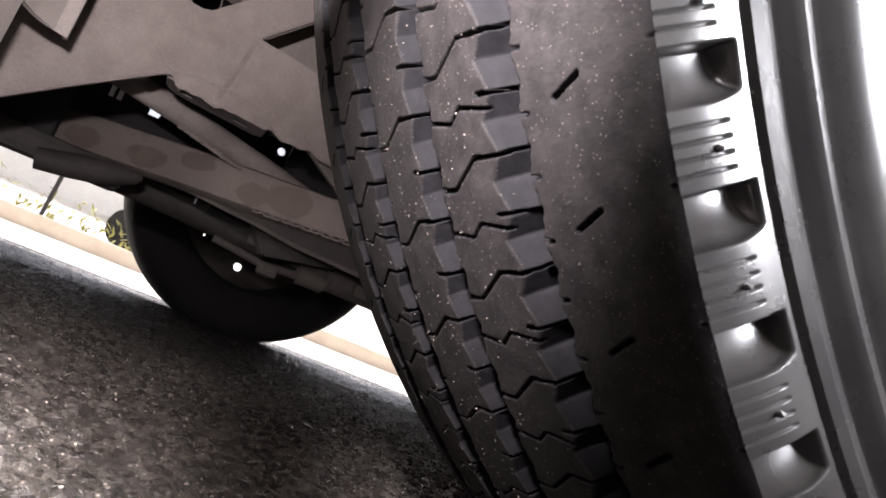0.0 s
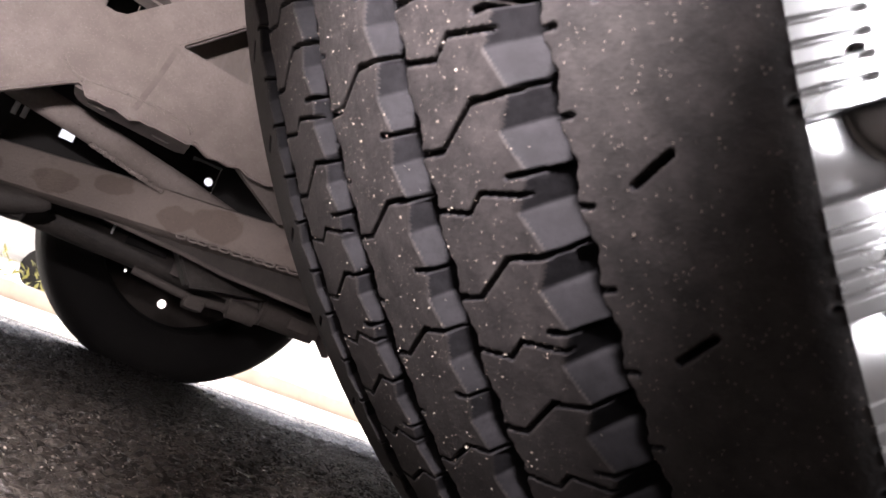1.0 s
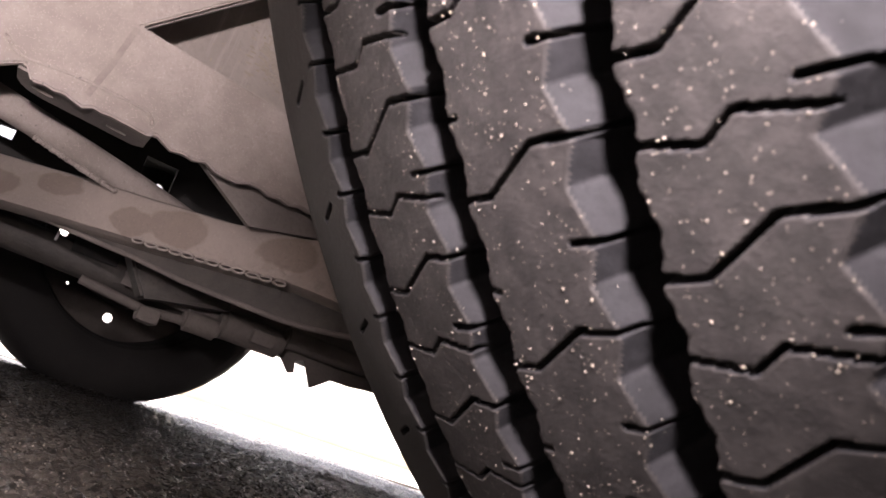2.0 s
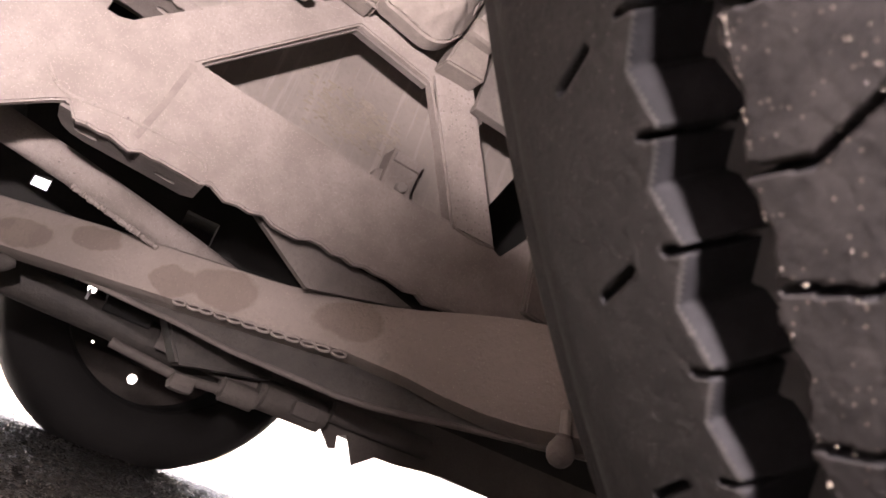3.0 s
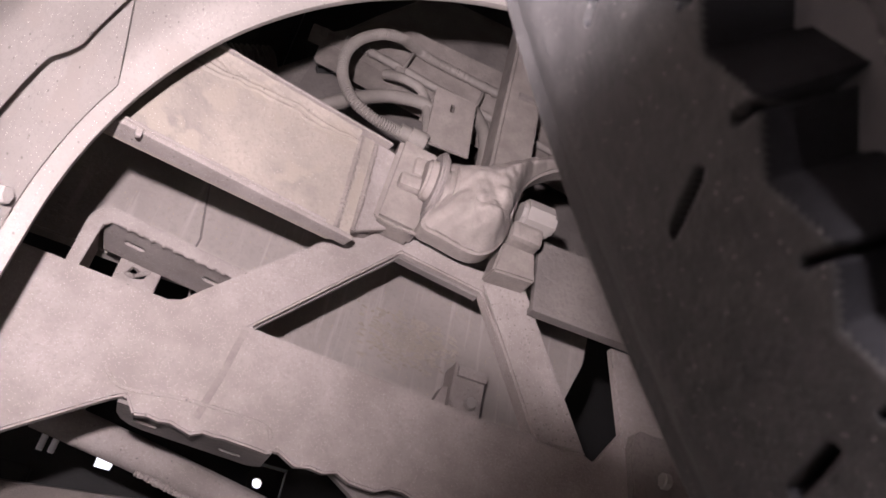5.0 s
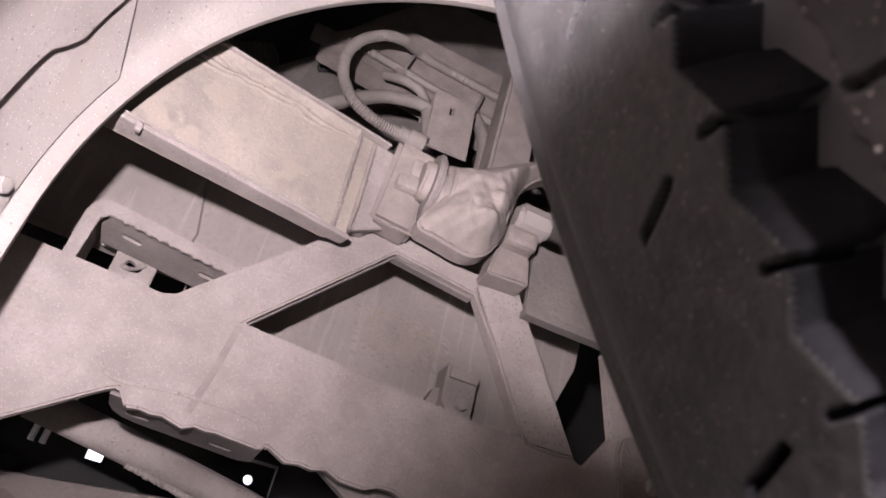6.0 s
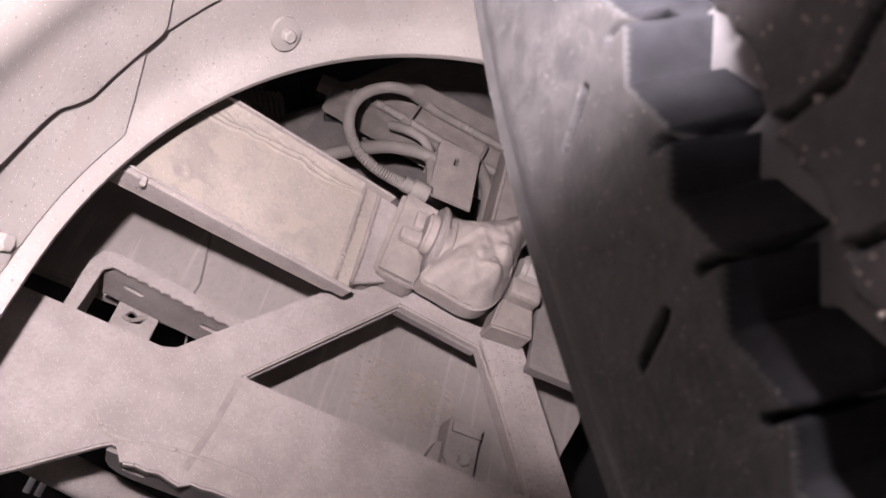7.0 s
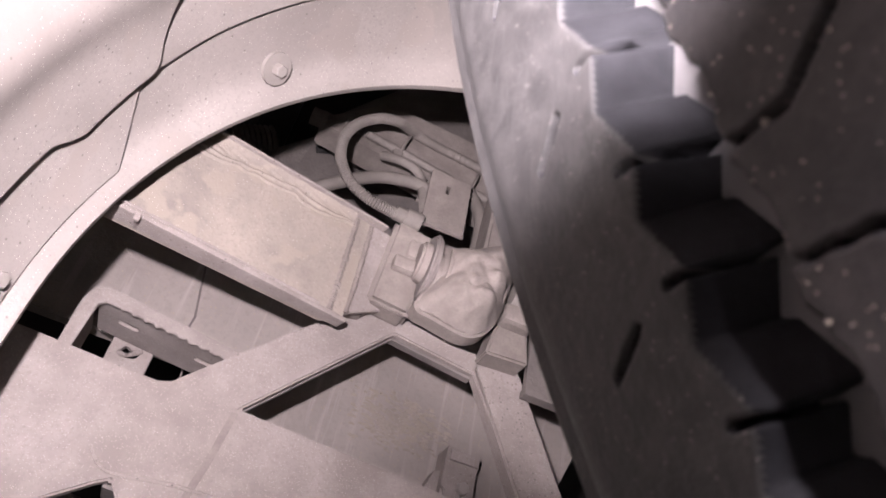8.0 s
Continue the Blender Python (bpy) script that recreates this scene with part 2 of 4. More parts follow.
def tube(points, radius, sides=12, bm=None, cap=True):
    """A tube along points; radius is a number or one per point."""
    bm = bm or bmesh.new()
    pts = [Vector(p) for p in points]
    up, rings = Vector((0.13, 0.2, 1)).normalized(), []
    for i, p in enumerate(pts):
        d = (pts[min(i + 1, len(pts) - 1)] - pts[max(i - 1, 0)]).normalized()
        side = d.cross(up).normalized()
        up = side.cross(d)
        r = radius if isinstance(radius, (int, float)) else radius[i]
        rings.append([bm.verts.new(p + r * (math.cos(a) * side + math.sin(a) * up)) for a in [2 * math.pi * k / sides for k in range(sides)]])
    for a, b in zip(rings, rings[1:]):
        for k in range(sides):
            bm.faces.new((a[k], a[(k + 1) % sides], b[(k + 1) % sides], b[k]))
    if cap:
        bm.faces.new(rings[0])
        bm.faces.new(rings[-1])
    return bm


def lathe(profile, steps=96, start=0.0, sweep=2 * math.pi, close=False):
    """Turns rows of (radius, y) about the y axis; the angle runs from -x downwards."""
    bm = bmesh.new()
    full = abs(sweep - 2 * math.pi) < 1e-6
    count = steps if full else steps + 1
    rings = []
    for i in range(count):
        a = start + sweep * i / steps
        rings.append([bm.verts.new((-r * math.cos(a), y, -r * math.sin(a))) for r, y in profile])
    n = len(profile)
    for i in range(steps):
        a, b = rings[i], rings[(i + 1) % count]
        for k in range(n if close else n - 1):
            bm.faces.new((a[k], a[(k + 1) % n], b[(k + 1) % n], b[k]))
    if close and not full:
        bm.faces.new(rings[0])
        bm.faces.new(rings[-1])
    return bm


def hexbolt(radius, height, washer=0.0):
    """A bolt head along -y, with a washer behind it."""
    bm = bmesh.new()
    bmesh.ops.create_cone(bm, segments=6, radius1=radius, radius2=radius * 0.9, depth=height, cap_ends=True)
    bmesh.ops.rotate(bm, verts=bm.verts[:], matrix=Matrix.Rotation(radians(90), 3, "X"))
    bmesh.ops.translate(bm, verts=bm.verts[:], vec=(0, -height / 2, 0))
    bevel(bm, radius * 0.12, 1)
    return bm


def ring_disc(radius, thick, segments=24):
    bm = bmesh.new()
    bmesh.ops.create_cone(bm, segments=segments, radius1=radius, radius2=radius * 0.96, depth=thick, cap_ends=True)
    bmesh.ops.rotate(bm, verts=bm.verts[:], matrix=Matrix.Rotation(radians(90), 3, "X"))
    bmesh.ops.translate(bm, verts=bm.verts[:], vec=(0, -thick / 2, 0))
    return bm


def grid_mesh(name, xyz, mat, parent, label="", smooth=True, other=None, where=None):
    """A mesh from a grid of places, rows by columns by 3; faces picked by where (rows by columns) take the other material."""
    rows, cols = xyz.shape[:2]
    idx = np.arange(rows * cols).reshape(rows, cols)
    quads = np.stack([idx[:-1, :-1], idx[1:, :-1], idx[1:, 1:], idx[:-1, 1:]], -1).reshape(-1, 4)
    me = bpy.data.meshes.new(name)
    me.vertices.add(rows * cols)
    me.vertices.foreach_set("co", xyz.astype(np.float32).ravel())
    me.loops.add(quads.size)
    me.loops.foreach_set("vertex_index", quads.astype(np.int32).ravel())
    me.polygons.add(len(quads))
    me.polygons.foreach_set("loop_start", np.arange(0, quads.size, 4, dtype=np.int32))
    me.polygons.foreach_set("use_smooth", np.full(len(quads), smooth))
    me.update(calc_edges=True)
    me.materials.append(mat)
    if other:
        me.materials.append(other)
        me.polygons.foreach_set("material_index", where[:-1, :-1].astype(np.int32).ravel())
    ob = new(name, me)
    ob.parent = parent
    if label:
        ob["label"] = label
    return ob


def shelf_plate(x0, x1, y0, y1, z, thick, slots, skew=0.0, rounded=False):
    """A level plate with long slots; skew lifts its far x end."""
    bm = bmesh.new()
    loops = [[(x0, y0), (x1, y0), (x1, y1), (x0, y1)] if not rounded else [(x0, y0), (x1, y0), (x1, y1 - 0.010), (x1 - 0.010, y1), (x0 + 0.024, y1), (x0 + 0.012, y1 - 0.004), (x0 + 0.004, y1 - 0.014), (x0, y1 - 0.030)]]
    for cx, cy, half, r in slots:
        loops.append([(cx + half * (1 if math.cos(a) > 0 else -1) + r * math.cos(a), cy + r * math.sin(a)) for a in [2 * math.pi * (k + 0.5) / 16 for k in range(16)]])
    edges = []
    for loop in loops:
        vs = [bm.verts.new((x, y, z + skew * (x - x0))) for x, y in loop]
        edges += [bm.edges.new((vs[i], vs[(i + 1) % len(vs)])) for i in range(len(vs))]
    bmesh.ops.triangle_fill(bm, edges=edges, use_beauty=True)
    for v in bmesh.ops.extrude_face_region(bm, geom=bm.faces[:])["geom"]:
        if isinstance(v, bmesh.types.BMVert):
            v.co.z += thick
    return bm


def weld(points, radius, seed=1, step=0.004):
    """A lumpy weld bead along points."""
    rng = random.Random(seed)
    run = spline(points, 40)
    return tube(run, [radius * (0.75 + 0.5 * rng.random()) for _ in run], 7)


# ---- setting ----
def ground():
    bm = bmesh.new()
    bmesh.ops.create_grid(bm, x_segments=60, y_segments=60, size=400)
    bmesh.ops.translate(bm, verts=bm.verts[:], vec=(0, 0, -0.006))
    tagged(part("ground", bm, ASPHALT), "coarse worn grey asphalt road surface", "ground", kind="structure")


ground()


def stone_relief(xs, ys, cell, seed):
    """Heights of close-packed stones, one to a jittered cell, on a grid of places."""
    rng = np.random.default_rng(seed)
    n = 1200
    off = rng.uniform(0.1, 0.9, (n, n, 2))
    top = rng.uniform(0.0, 1.0, (n, n))
    gx, gy = np.meshgrid(xs / cell + 400, ys / cell + 400)
    ix, iy = np.floor(gx).astype(int), np.floor(gy).astype(int)
    best = np.full(gx.shape, -9.0)
    for dx in (-1, 0, 1):
        for dy in (-1, 0, 1):
            o = off[iy + dy, ix + dx]
            d2 = (gx - ix - dx - o[..., 0]) ** 2 + (gy - iy - dy - o[..., 1]) ** 2
            best = np.maximum(best, 0.6 * top[iy + dy, ix + dx] - 1.3 * d2)
    return np.clip(best, -0.75, 0.6)


def road_texture():
    ys = np.concatenate([np.arange(-0.3, 1.1, 0.0026), np.arange(1.1, 1.9, 0.0045), np.arange(1.9, 2.955, 0.010)])
    xs = np.concatenate([np.arange(-1.5, -0.75, 0.012), np.arange(-0.75, 0.75, 0.0030), np.arange(0.75, 1.6, 0.012)])
    z = 0.0060 * (stone_relief(xs, ys, 0.0095, 1) + 0.55 * stone_relief(xs, ys, 0.0058, 2)) - 0.0005
    gx, gy = np.meshgrid(xs, ys)
    ob = grid_mesh("road", np.stack([gx, gy, z], -1), ASPHALT, None)
    tagged(ob, "coarse worn asphalt with exposed grit under the bus", "road", kind="structure")


road_texture()
tagged(part("pavement_kerb", box(-40, 60, 7.80, 8.05, -0.1, 0.17, 0.02), KERB), "sandy stone kerb along the far side of the road", "kerb", kind="structure")
# Road beyond the shade edge, its colour made pale for strong sunlight.
tagged(part("gutter", box(-40, 60, 2.95, 7.80, -0.1, 0.004), PAVING), "road strip coloured pale to read as blown-out sunlight", "road", kind="structure")
def backdrop_slope():
    """A gentle pale rise added behind the pavement as a bright backdrop, uneven along its crest."""
    bm = bmesh.new()
    rng = random.Random(12)
    rows = []
    for x in range(-60, 81, 5):
        lift = rng.uniform(-0.4, 0.4)
        rows.append([bm.verts.new(c) for c in ((x, 13.6, 0.10), (x, 22, 1.9), (x, 32, 4.4 + lift * 0.5), (x, 40, 6.2 + lift), (x, 44, 6.0 + lift), (x, 44, -0.1))])
    for a, b in zip(rows, rows[1:]):
        for k in range(5):
            bm.faces.new((a[k], b[k], b[k + 1], a[k + 1]))
    bmesh.ops.recalc_face_normals(bm, faces=bm.faces[:])
    return bm


tagged(part("bank", backdrop_slope(), PAVING, smooth=True), "pale slope added behind the pavement as a white backdrop", "bank", kind="structure")
tagged(part("pavement", box(-40, 60, 8.05, 40, -0.1, 0.165), PAVING), "pale sunlit paving behind the kerb", "pavement", kind="structure")

# The bus above and around: floor, outer skins with wheel openings.
AXLE = radians(3.3)
STEER, CAMBER = radians(4.85), radians(-1.06)
NEAR = Vector((0.4602, 0.2909, 0.4561))
FAR = Vector((0.337, 2.58, 0.436))


def skin(name, y0, y1, centre, arch, low, label, round_by=0.0):
    """A body side with a round wheel opening."""
    pts = [(-3.2, low), (centre.x - arch, low)]
    pts += [(centre.x - arch * math.cos(a), centre.z + arch * math.sin(a)) for a in [math.pi * k / 28 for k in range(29)]]
    pts += [(centre.x + arch, low), (4.2, low), (4.2, 3.1), (-3.2, 3.1)]
    return tagged(part(name, slab(pts, y0, y1), BODY), label, "bus side", kind="structure")


skin("bus_side_near", -0.06, -0.03, NEAR, 0.64, 0.34, "white painted bus side with a round wheel opening")
skin("bus_side_far", 2.78, 2.81, FAR, 0.60, 0.30, "white painted far side of the bus with a wheel opening")
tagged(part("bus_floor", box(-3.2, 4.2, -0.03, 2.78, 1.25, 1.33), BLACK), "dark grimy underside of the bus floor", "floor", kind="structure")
# Unseen wall, added to keep sky light off the near side.
tagged(part("wall_near", box(-9, 10, -1.5, -1.3, -0.05, 9.0), DUST), "plain grey wall added unseen to block sky on the near side", "wall", kind="structure")
# Black sheet added to stop far light and fill the unlit depth.
tagged(part("bus_bulkhead", box(-3.2, 4.2, 1.62, 1.66, 0.60, 1.25), BLACK), "black sheet added under the bus floor to block far light", "bulkhead", kind="structure")
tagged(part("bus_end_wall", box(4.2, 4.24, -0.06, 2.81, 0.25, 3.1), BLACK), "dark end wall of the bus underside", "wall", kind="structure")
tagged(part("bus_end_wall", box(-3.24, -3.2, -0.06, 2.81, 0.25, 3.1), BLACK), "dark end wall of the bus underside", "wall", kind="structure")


# ---- the near wheel ----
PITCH = 4.557  # degrees of one tread pitch
MM_PER_DEG = 8.3
CROWN, FALL = 0.4797, 1.15  # radius at the middle of the tread, and how it falls to the sides


def tread_depth(s, phi, sipes=True):
    """How deep (mm) the tread is cut at s (mm across) and phi (degrees round)."""
    deep = np.zeros(np.broadcast(s, phi).shape)
    # Four grooves: an upright wavy wall on one side, a wall of paired facets on the other.
    for near, top, start, tooth in ((-74.6, -58.7, 37.02, 1.0), (-28.9, -14.0, 37.15, 0.75), (15.2, 30.8, 37.10, 0.85), (62.6, 79.6, 37.15, 0.85)):
        f = ((phi - start) / (PITCH / 2)) % 1.0
        wave = near + 1.15 * (1 - 4 * np.abs(f - 0.5)) + 0.25 * np.sin(phi * 11.0)
        rim = top + tooth * np.interp(f, [0, 0.03, 0.43, 0.95, 1.0], [-2.2, -2.0, 2.3, -2.6, -2.2])
        steep = np.interp(f, [0, 0.40, 0.46, 1.0], [2.1, 2.1, 1.6, 1.6])
        cut = np.clip(rim - s, 0, None) * steep
        deep = np.maximum(deep, np.minimum(14.0, np.minimum((s - wave) * 7, cut ** 2 / (cut + 0.7))))
    if sipes:
        runs = [
            (1.0, 9, [(-56, 39.25), (-72, 39.32)]),
            (1.0, 9, [(-28, 42.64), (-36.5, 42.66), (-49.7, 41.54), (-59.8, 41.6), (-72, 41.38)]),
            (0.9, 5, [(-28.5, 39.82), (-40.6, 40.08), (-46.1, 39.54), (-59.1, 39.83)]),
            (1.0, 9, [(15.8, 40.31), (8.4, 40.32), (-6.1, 39.25), (-28.9, 39.36)]),
            (1.0, 9, [(-10.9, 41.66), (-28, 41.80)]),
            (0.9, 4, [(17, 38.17), (13.2, 38.22)]),
            (1.0, 9, [(15.4, 37.40), (38, 37.15), (54, 38.30), (64.5, 38.22)]),
            (0.9, 5, [(30, 40.05), (44, 39.80), (50, 40.31), (63.5, 40.12)]),
            (1.0, 9, [(34.8, 39.30), (15.4, 39.36)]),
            (1.0, 9, [(81, 39.35), (63, 39.42)]),
            (1.0, 9, [(81, 37.15), (63, 37.42)]),
            (1.4, 11, [(-87.4, 40.10), (-96.0, 39.52)]),
            (1.4, 11, [(89.8, 39.66), (98.6, 40.20)]),
            (0.9, 4, [(-73, 40.37), (-77.0, 40.43)]), (0.9, 4, [(-73, 42.62), (-77.0, 42.66)]),
            (0.8, 4, [(-28, 38.0), (-31.5, 38.05)]), (0.8, 3, [(-117, 39.0), (-120, 39.0)]),
        ]
        for wide, down, line in runs:
            for (s0, p0), (s1, p1) in zip(line, line[1:]):
                mid = (p0 + p1) / 2
                dp = (phi - mid + PITCH / 2) % PITCH - PITCH / 2
                a = np.array([s0, (p0 - mid) * MM_PER_DEG])
                b = np.array([s1, (p1 - mid) * MM_PER_DEG])
                d = b - a
                u = np.clip(((s - a[0]) * d[0] + (dp * MM_PER_DEG - a[1]) * d[1]) / (d @ d), 0, 1)
                gap = np.hypot(s - a[0] - u * d[0], dp * MM_PER_DEG - a[1] - u * d[1])
                deep = np.maximum(deep, (deep + down) * np.clip((wide / 2 + 0.15 - gap) / 0.35, 0, 1))
    return deep


def tread_strip(parent, s0, s1, step_s, p0, p1, step_p, sipes, name="tread_rib"):
    s = np.linspace(s0, s1, max(2, round((s1 - s0) / step_s) + 1))[None, :]
    p = np.linspace(p0, p1, round((p1 - p0) / step_p) + 1)[:, None]
    deep = tread_depth(s, p, sipes)
    edge = 1.8 * np.clip((np.abs(s) - 111) / 7.5, 0, 1) ** 2
    r = CROWN - FALL * (s / 1000) ** 2 - (deep + edge) / 1000
    a = np.radians(p)
    xyz = np.stack([-r * np.cos(a), np.broadcast_to(s / 1000, r.shape), -r * np.sin(a)], -1)
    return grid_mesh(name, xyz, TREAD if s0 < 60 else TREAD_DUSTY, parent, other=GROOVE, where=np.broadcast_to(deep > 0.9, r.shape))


def shoulder_strip(parent, sign, p0, p1, step_p, detail):
    """The shoulder below the tread's edge, with scooped pockets, fine cuts and vent pips."""
    v = np.linspace(0, 1, 34 if detail else 8)[None, :]
    p = np.linspace(p0, p1, round((p1 - p0) / step_p) + 1)[:, None]
    r = (462.0 if sign < 0 else 458.0) - (21.8 if sign < 0 else 17.8) * v + 0 * p
    s = (118.5 if sign < 0 else 123.0) + (7.1 if sign < 0 else 2.6) * v + 1.5 * np.sin(v * 3.14) + 0 * p
    if detail:
        f = ((p - 34.85) / PITCH) % 1.0
        low = 0.42 - 0.10 * (2 * v - 1) ** 2 * (v > 0.5)
        scoop = np.where((f < low) & (v < 0.9), np.minimum(1, f / 0.035) * np.clip(1 - (f / low) ** 2.2, 0, 1) ** 0.7, 0)
        scoop = scoop * np.minimum(1, (0.9 - v).clip(0, 1) / 0.06)
        s = s - 9.0 * scoop
        for k in range(4):
            cut = np.abs(f - (0.55 + 0.11 * k)) * PITCH * MM_PER_DEG
            s = s - np.where((cut < 0.42) & (v < 0.66), 2.0, 0)
    a = np.radians(p)
    xyz = np.stack([-r * np.cos(a), sign * s, -r * np.sin(a)], -1) / np.array([1000, 1000, 1000])
    return grid_mesh("shoulder", xyz, SIDE if sign < 0 else TREAD_DUSTY, parent, "glossy black scalloped tyre shoulder" if sign < 0 else "dull dusty inner tyre shoulder")


def side_profile(sign):
    rows = [(440.2, 125.6), (438.8, 128.0), (435.8, 129.3), (432, 128.4), (428.6, 125.2), (426.2, 123.4), (424.6, 124.6), (423, 128), (420.6, 129.8), (417, 129.1), (413.2, 126.2), (410.6, 124.2),
            (408.6, 126), (406.4, 129.8), (402, 132.6), (390, 136.6), (370, 139.5), (345, 139), (318, 132), (298, 122), (288, 116)]
    return [(r / 1000, sign * y / 1000) for r, y in rows]


def tyre_shell(parent):
    tread = part("tread", lathe([(0.4595, -0.112), (0.4635, 0.0), (0.4595, 0.112)], 120), RUBBER, parent, "worn ribbed black tread with zigzag grooves")
    for s0, s1 in ((-118.5, -66), (-66, -21), (-21, 23), (23, 71), (71, 123.0)):
        tread_strip(tread, s0, s1, 0.5, 6, 58, 0.062, True)
        tread_strip(tread, s0, s1, 1.0, -18, 6, 0.16, True)
        tread_strip(tread, s0, s1, 1.0, 58, 76, 0.16, True)
        tread_strip(tread, s0, s1, 3.0, 76, 342, 0.5, False)
    for sign in (-1, 1):
        wall = part("sidewall", lathe(side_profile(sign), 180), SIDE if sign < 0 else TREAD_DUSTY, parent, "glossy black ringed sidewall" if sign < 0 else "dull dusty inner sidewall", smooth=True)
        shoulder_strip(wall, sign, -18, 76, 0.05 if sign < 0 else 0.5, sign < 0)
        shoulder_strip(wall, sign, 76, 342, 1.0, False)
        if sign < 0:
            for k in range(-8, 9):
                f = radians(34.85 + PITCH * (k + 0.735))
                pip = bmesh.new()
                bmesh.ops.create_icosphere(pip, subdivisions=1, radius=0.0011)
                bmesh.ops.scale(pip, verts=pip.verts[:], vec=(1, 1.8, 1))
                bmesh.ops.translate(pip, verts=pip.verts[:], vec=(-0.4520 * math.cos(f), -0.1237, -0.4520 * math.sin(f)))
                part("vent_pip", pip, SIDE, wall)


def sand_grains(seed=5, count=1500):
    """Loose grit caught on the inner ribs of the tread."""
    rng = np.random.default_rng(seed)
    ss = np.clip(rng.normal(5, 38, count), -110, 62)
    pp = rng.uniform(8, 58, count)
    deep = np.array([float(tread_depth(np.array([[a]]), np.array([[b]]), False)[0, 0]) for a, b in zip(ss, pp)])
    corners = np.array([(1, 0, 0), (-1, 0, 0), (0, 1, 0), (0, -1, 0), (0, 0, 1), (0, 0, -1)], float)
    faces = [(0, 2, 4), (2, 1, 4), (1, 3, 4), (3, 0, 4), (2, 0, 5), (1, 2, 5), (3, 1, 5), (0, 3, 5)]
    verts, tris = [], []
    for a, b, d in zip(ss, pp, deep):
        if d > 4:
            continue
        r = CROWN - FALL * (a / 1000) ** 2 - d / 1000
        c = np.array([-r * math.cos(radians(b)), a / 1000, -r * math.sin(radians(b))])
        size = 0.00018 + 0.00034 * rng.random() ** 3
        turn = rng.uniform(0.6, 1.3, (6, 1))
        base = len(verts)
        verts += [tuple(c + size * t[0] * k) for k, t in zip(corners @ np.linalg.qr(rng.normal(size=(3, 3)))[0], turn)]
        tris += [tuple(base + i for i in f) for f in faces]
    me = bpy.data.meshes.new("sand_grains")
    me.from_pydata(verts, [], tris)
    me.materials.append(GRIT)
    ob = new("sand_grains", me)
    ob.location, ob.rotation_euler = NEAR, (CAMBER, 0, STEER)
    tagged(ob, "pale sand grains stuck to the tyre tread", "sand", kind="stuff")


near_wheel = thing("front_wheel", NEAR, "worn black bus tyre with zigzag ribs on a dark rim", "wheel")
near_wheel.rotation_euler = (CAMBER, 0, STEER)
tyre_shell(near_wheel)
sand_grains()
part("rim", lathe([(0.288, -0.116), (0.296, -0.118), (0.296, -0.104), (0.27, -0.09), (0.255, -0.02), (0.20, 0.03), (0.12, 0.02), (0.001, 0.02)], 72), DUST_DARK, near_wheel, "dark grimy steel rim", smooth=True)

# ---- the far wheel ----
far_wheel = thing("front_wheel", FAR, "dark tyre seen from its inner side across the bus", "wheel", turn=AXLE)
far_tyre = part("tyre", lathe([(0.295, -0.105), (0.325, -0.128), (0.37, -0.137), (0.41, -0.132), (0.438, -0.119), (0.450, -0.10), (0.459, -0.05), (0.461, 0), (0.457, 0.06),
                               (0.447, 0.10), (0.435, 0.12), (0.39, 0.135), (0.325, 0.128), (0.295, 0.105)], 120), RUBBER, far_wheel, "black rubber tyre, inner sidewall in shade", smooth=True)
far_tyre.location = (0, 0.0, 0)


def rim_disc(parent):
    """A steel wheel disc with round hand holes."""
    bm = bmesh.new()
    y0 = 0.06
    edges = []
    ring = lambda r, n, cx=0.0, cz=0.0: [bm.verts.new((cx + r * math.cos(2 * math.pi * k / n), y0, cz + r * math.sin(2 * math.pi * k / n))) for k in range(n)]
    loops = [ring(0.285, 64)]
    for degrees, r in ((97, 0.015), (187, 0.014), (228, 0.0045), (270, 0.015)):
        a = radians(degrees)
        loops.append(ring(r, 14, 0.222 * math.cos(a), 0.222 * math.sin(a)))
    for vs in loops:
        edges += [bm.edges.new((vs[i], vs[(i + 1) % len(vs)])) for i in range(len(vs))]
    bmesh.ops.triangle_fill(bm, edges=edges, use_beauty=True)
    out = bmesh.ops.extrude_face_region(bm, geom=bm.faces[:])["geom"]
    for v in out:
        if isinstance(v, bmesh.types.BMVert):
            v.co.y += 0.010
    part("disc", bm, DUST_DARK, parent, "grimy steel wheel disc with hand holes")


rim_disc(far_wheel)
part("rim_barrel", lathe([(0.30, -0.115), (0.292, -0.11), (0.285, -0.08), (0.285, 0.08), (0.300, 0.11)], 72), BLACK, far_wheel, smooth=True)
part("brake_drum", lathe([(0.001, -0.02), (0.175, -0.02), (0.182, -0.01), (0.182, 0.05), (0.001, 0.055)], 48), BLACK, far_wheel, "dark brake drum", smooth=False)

# ---- chassis cross member: plate, arms, brackets ----
member = thing("cross_member", (0.1, 0.89, 0.30), "dusty grey steel chassis plate with welded V arms", "chassis plate")


def at_world(ob):
    """Keep a part where its mesh was laid out, although its thing stands elsewhere."""
    ob.matrix_parent_inverse = Matrix.Translation(ob.parent.location).inverted()
    return ob


def torn(x0, x1, z, step=0.012, size=0.0035, seed=3):
    rng = random.Random(seed)
    n = max(2, round(abs(x1 - x0) / step))
    return [(x0 + (x1 - x0) * k / n, z + rng.uniform(-size, size)) for k in range(1, n)]


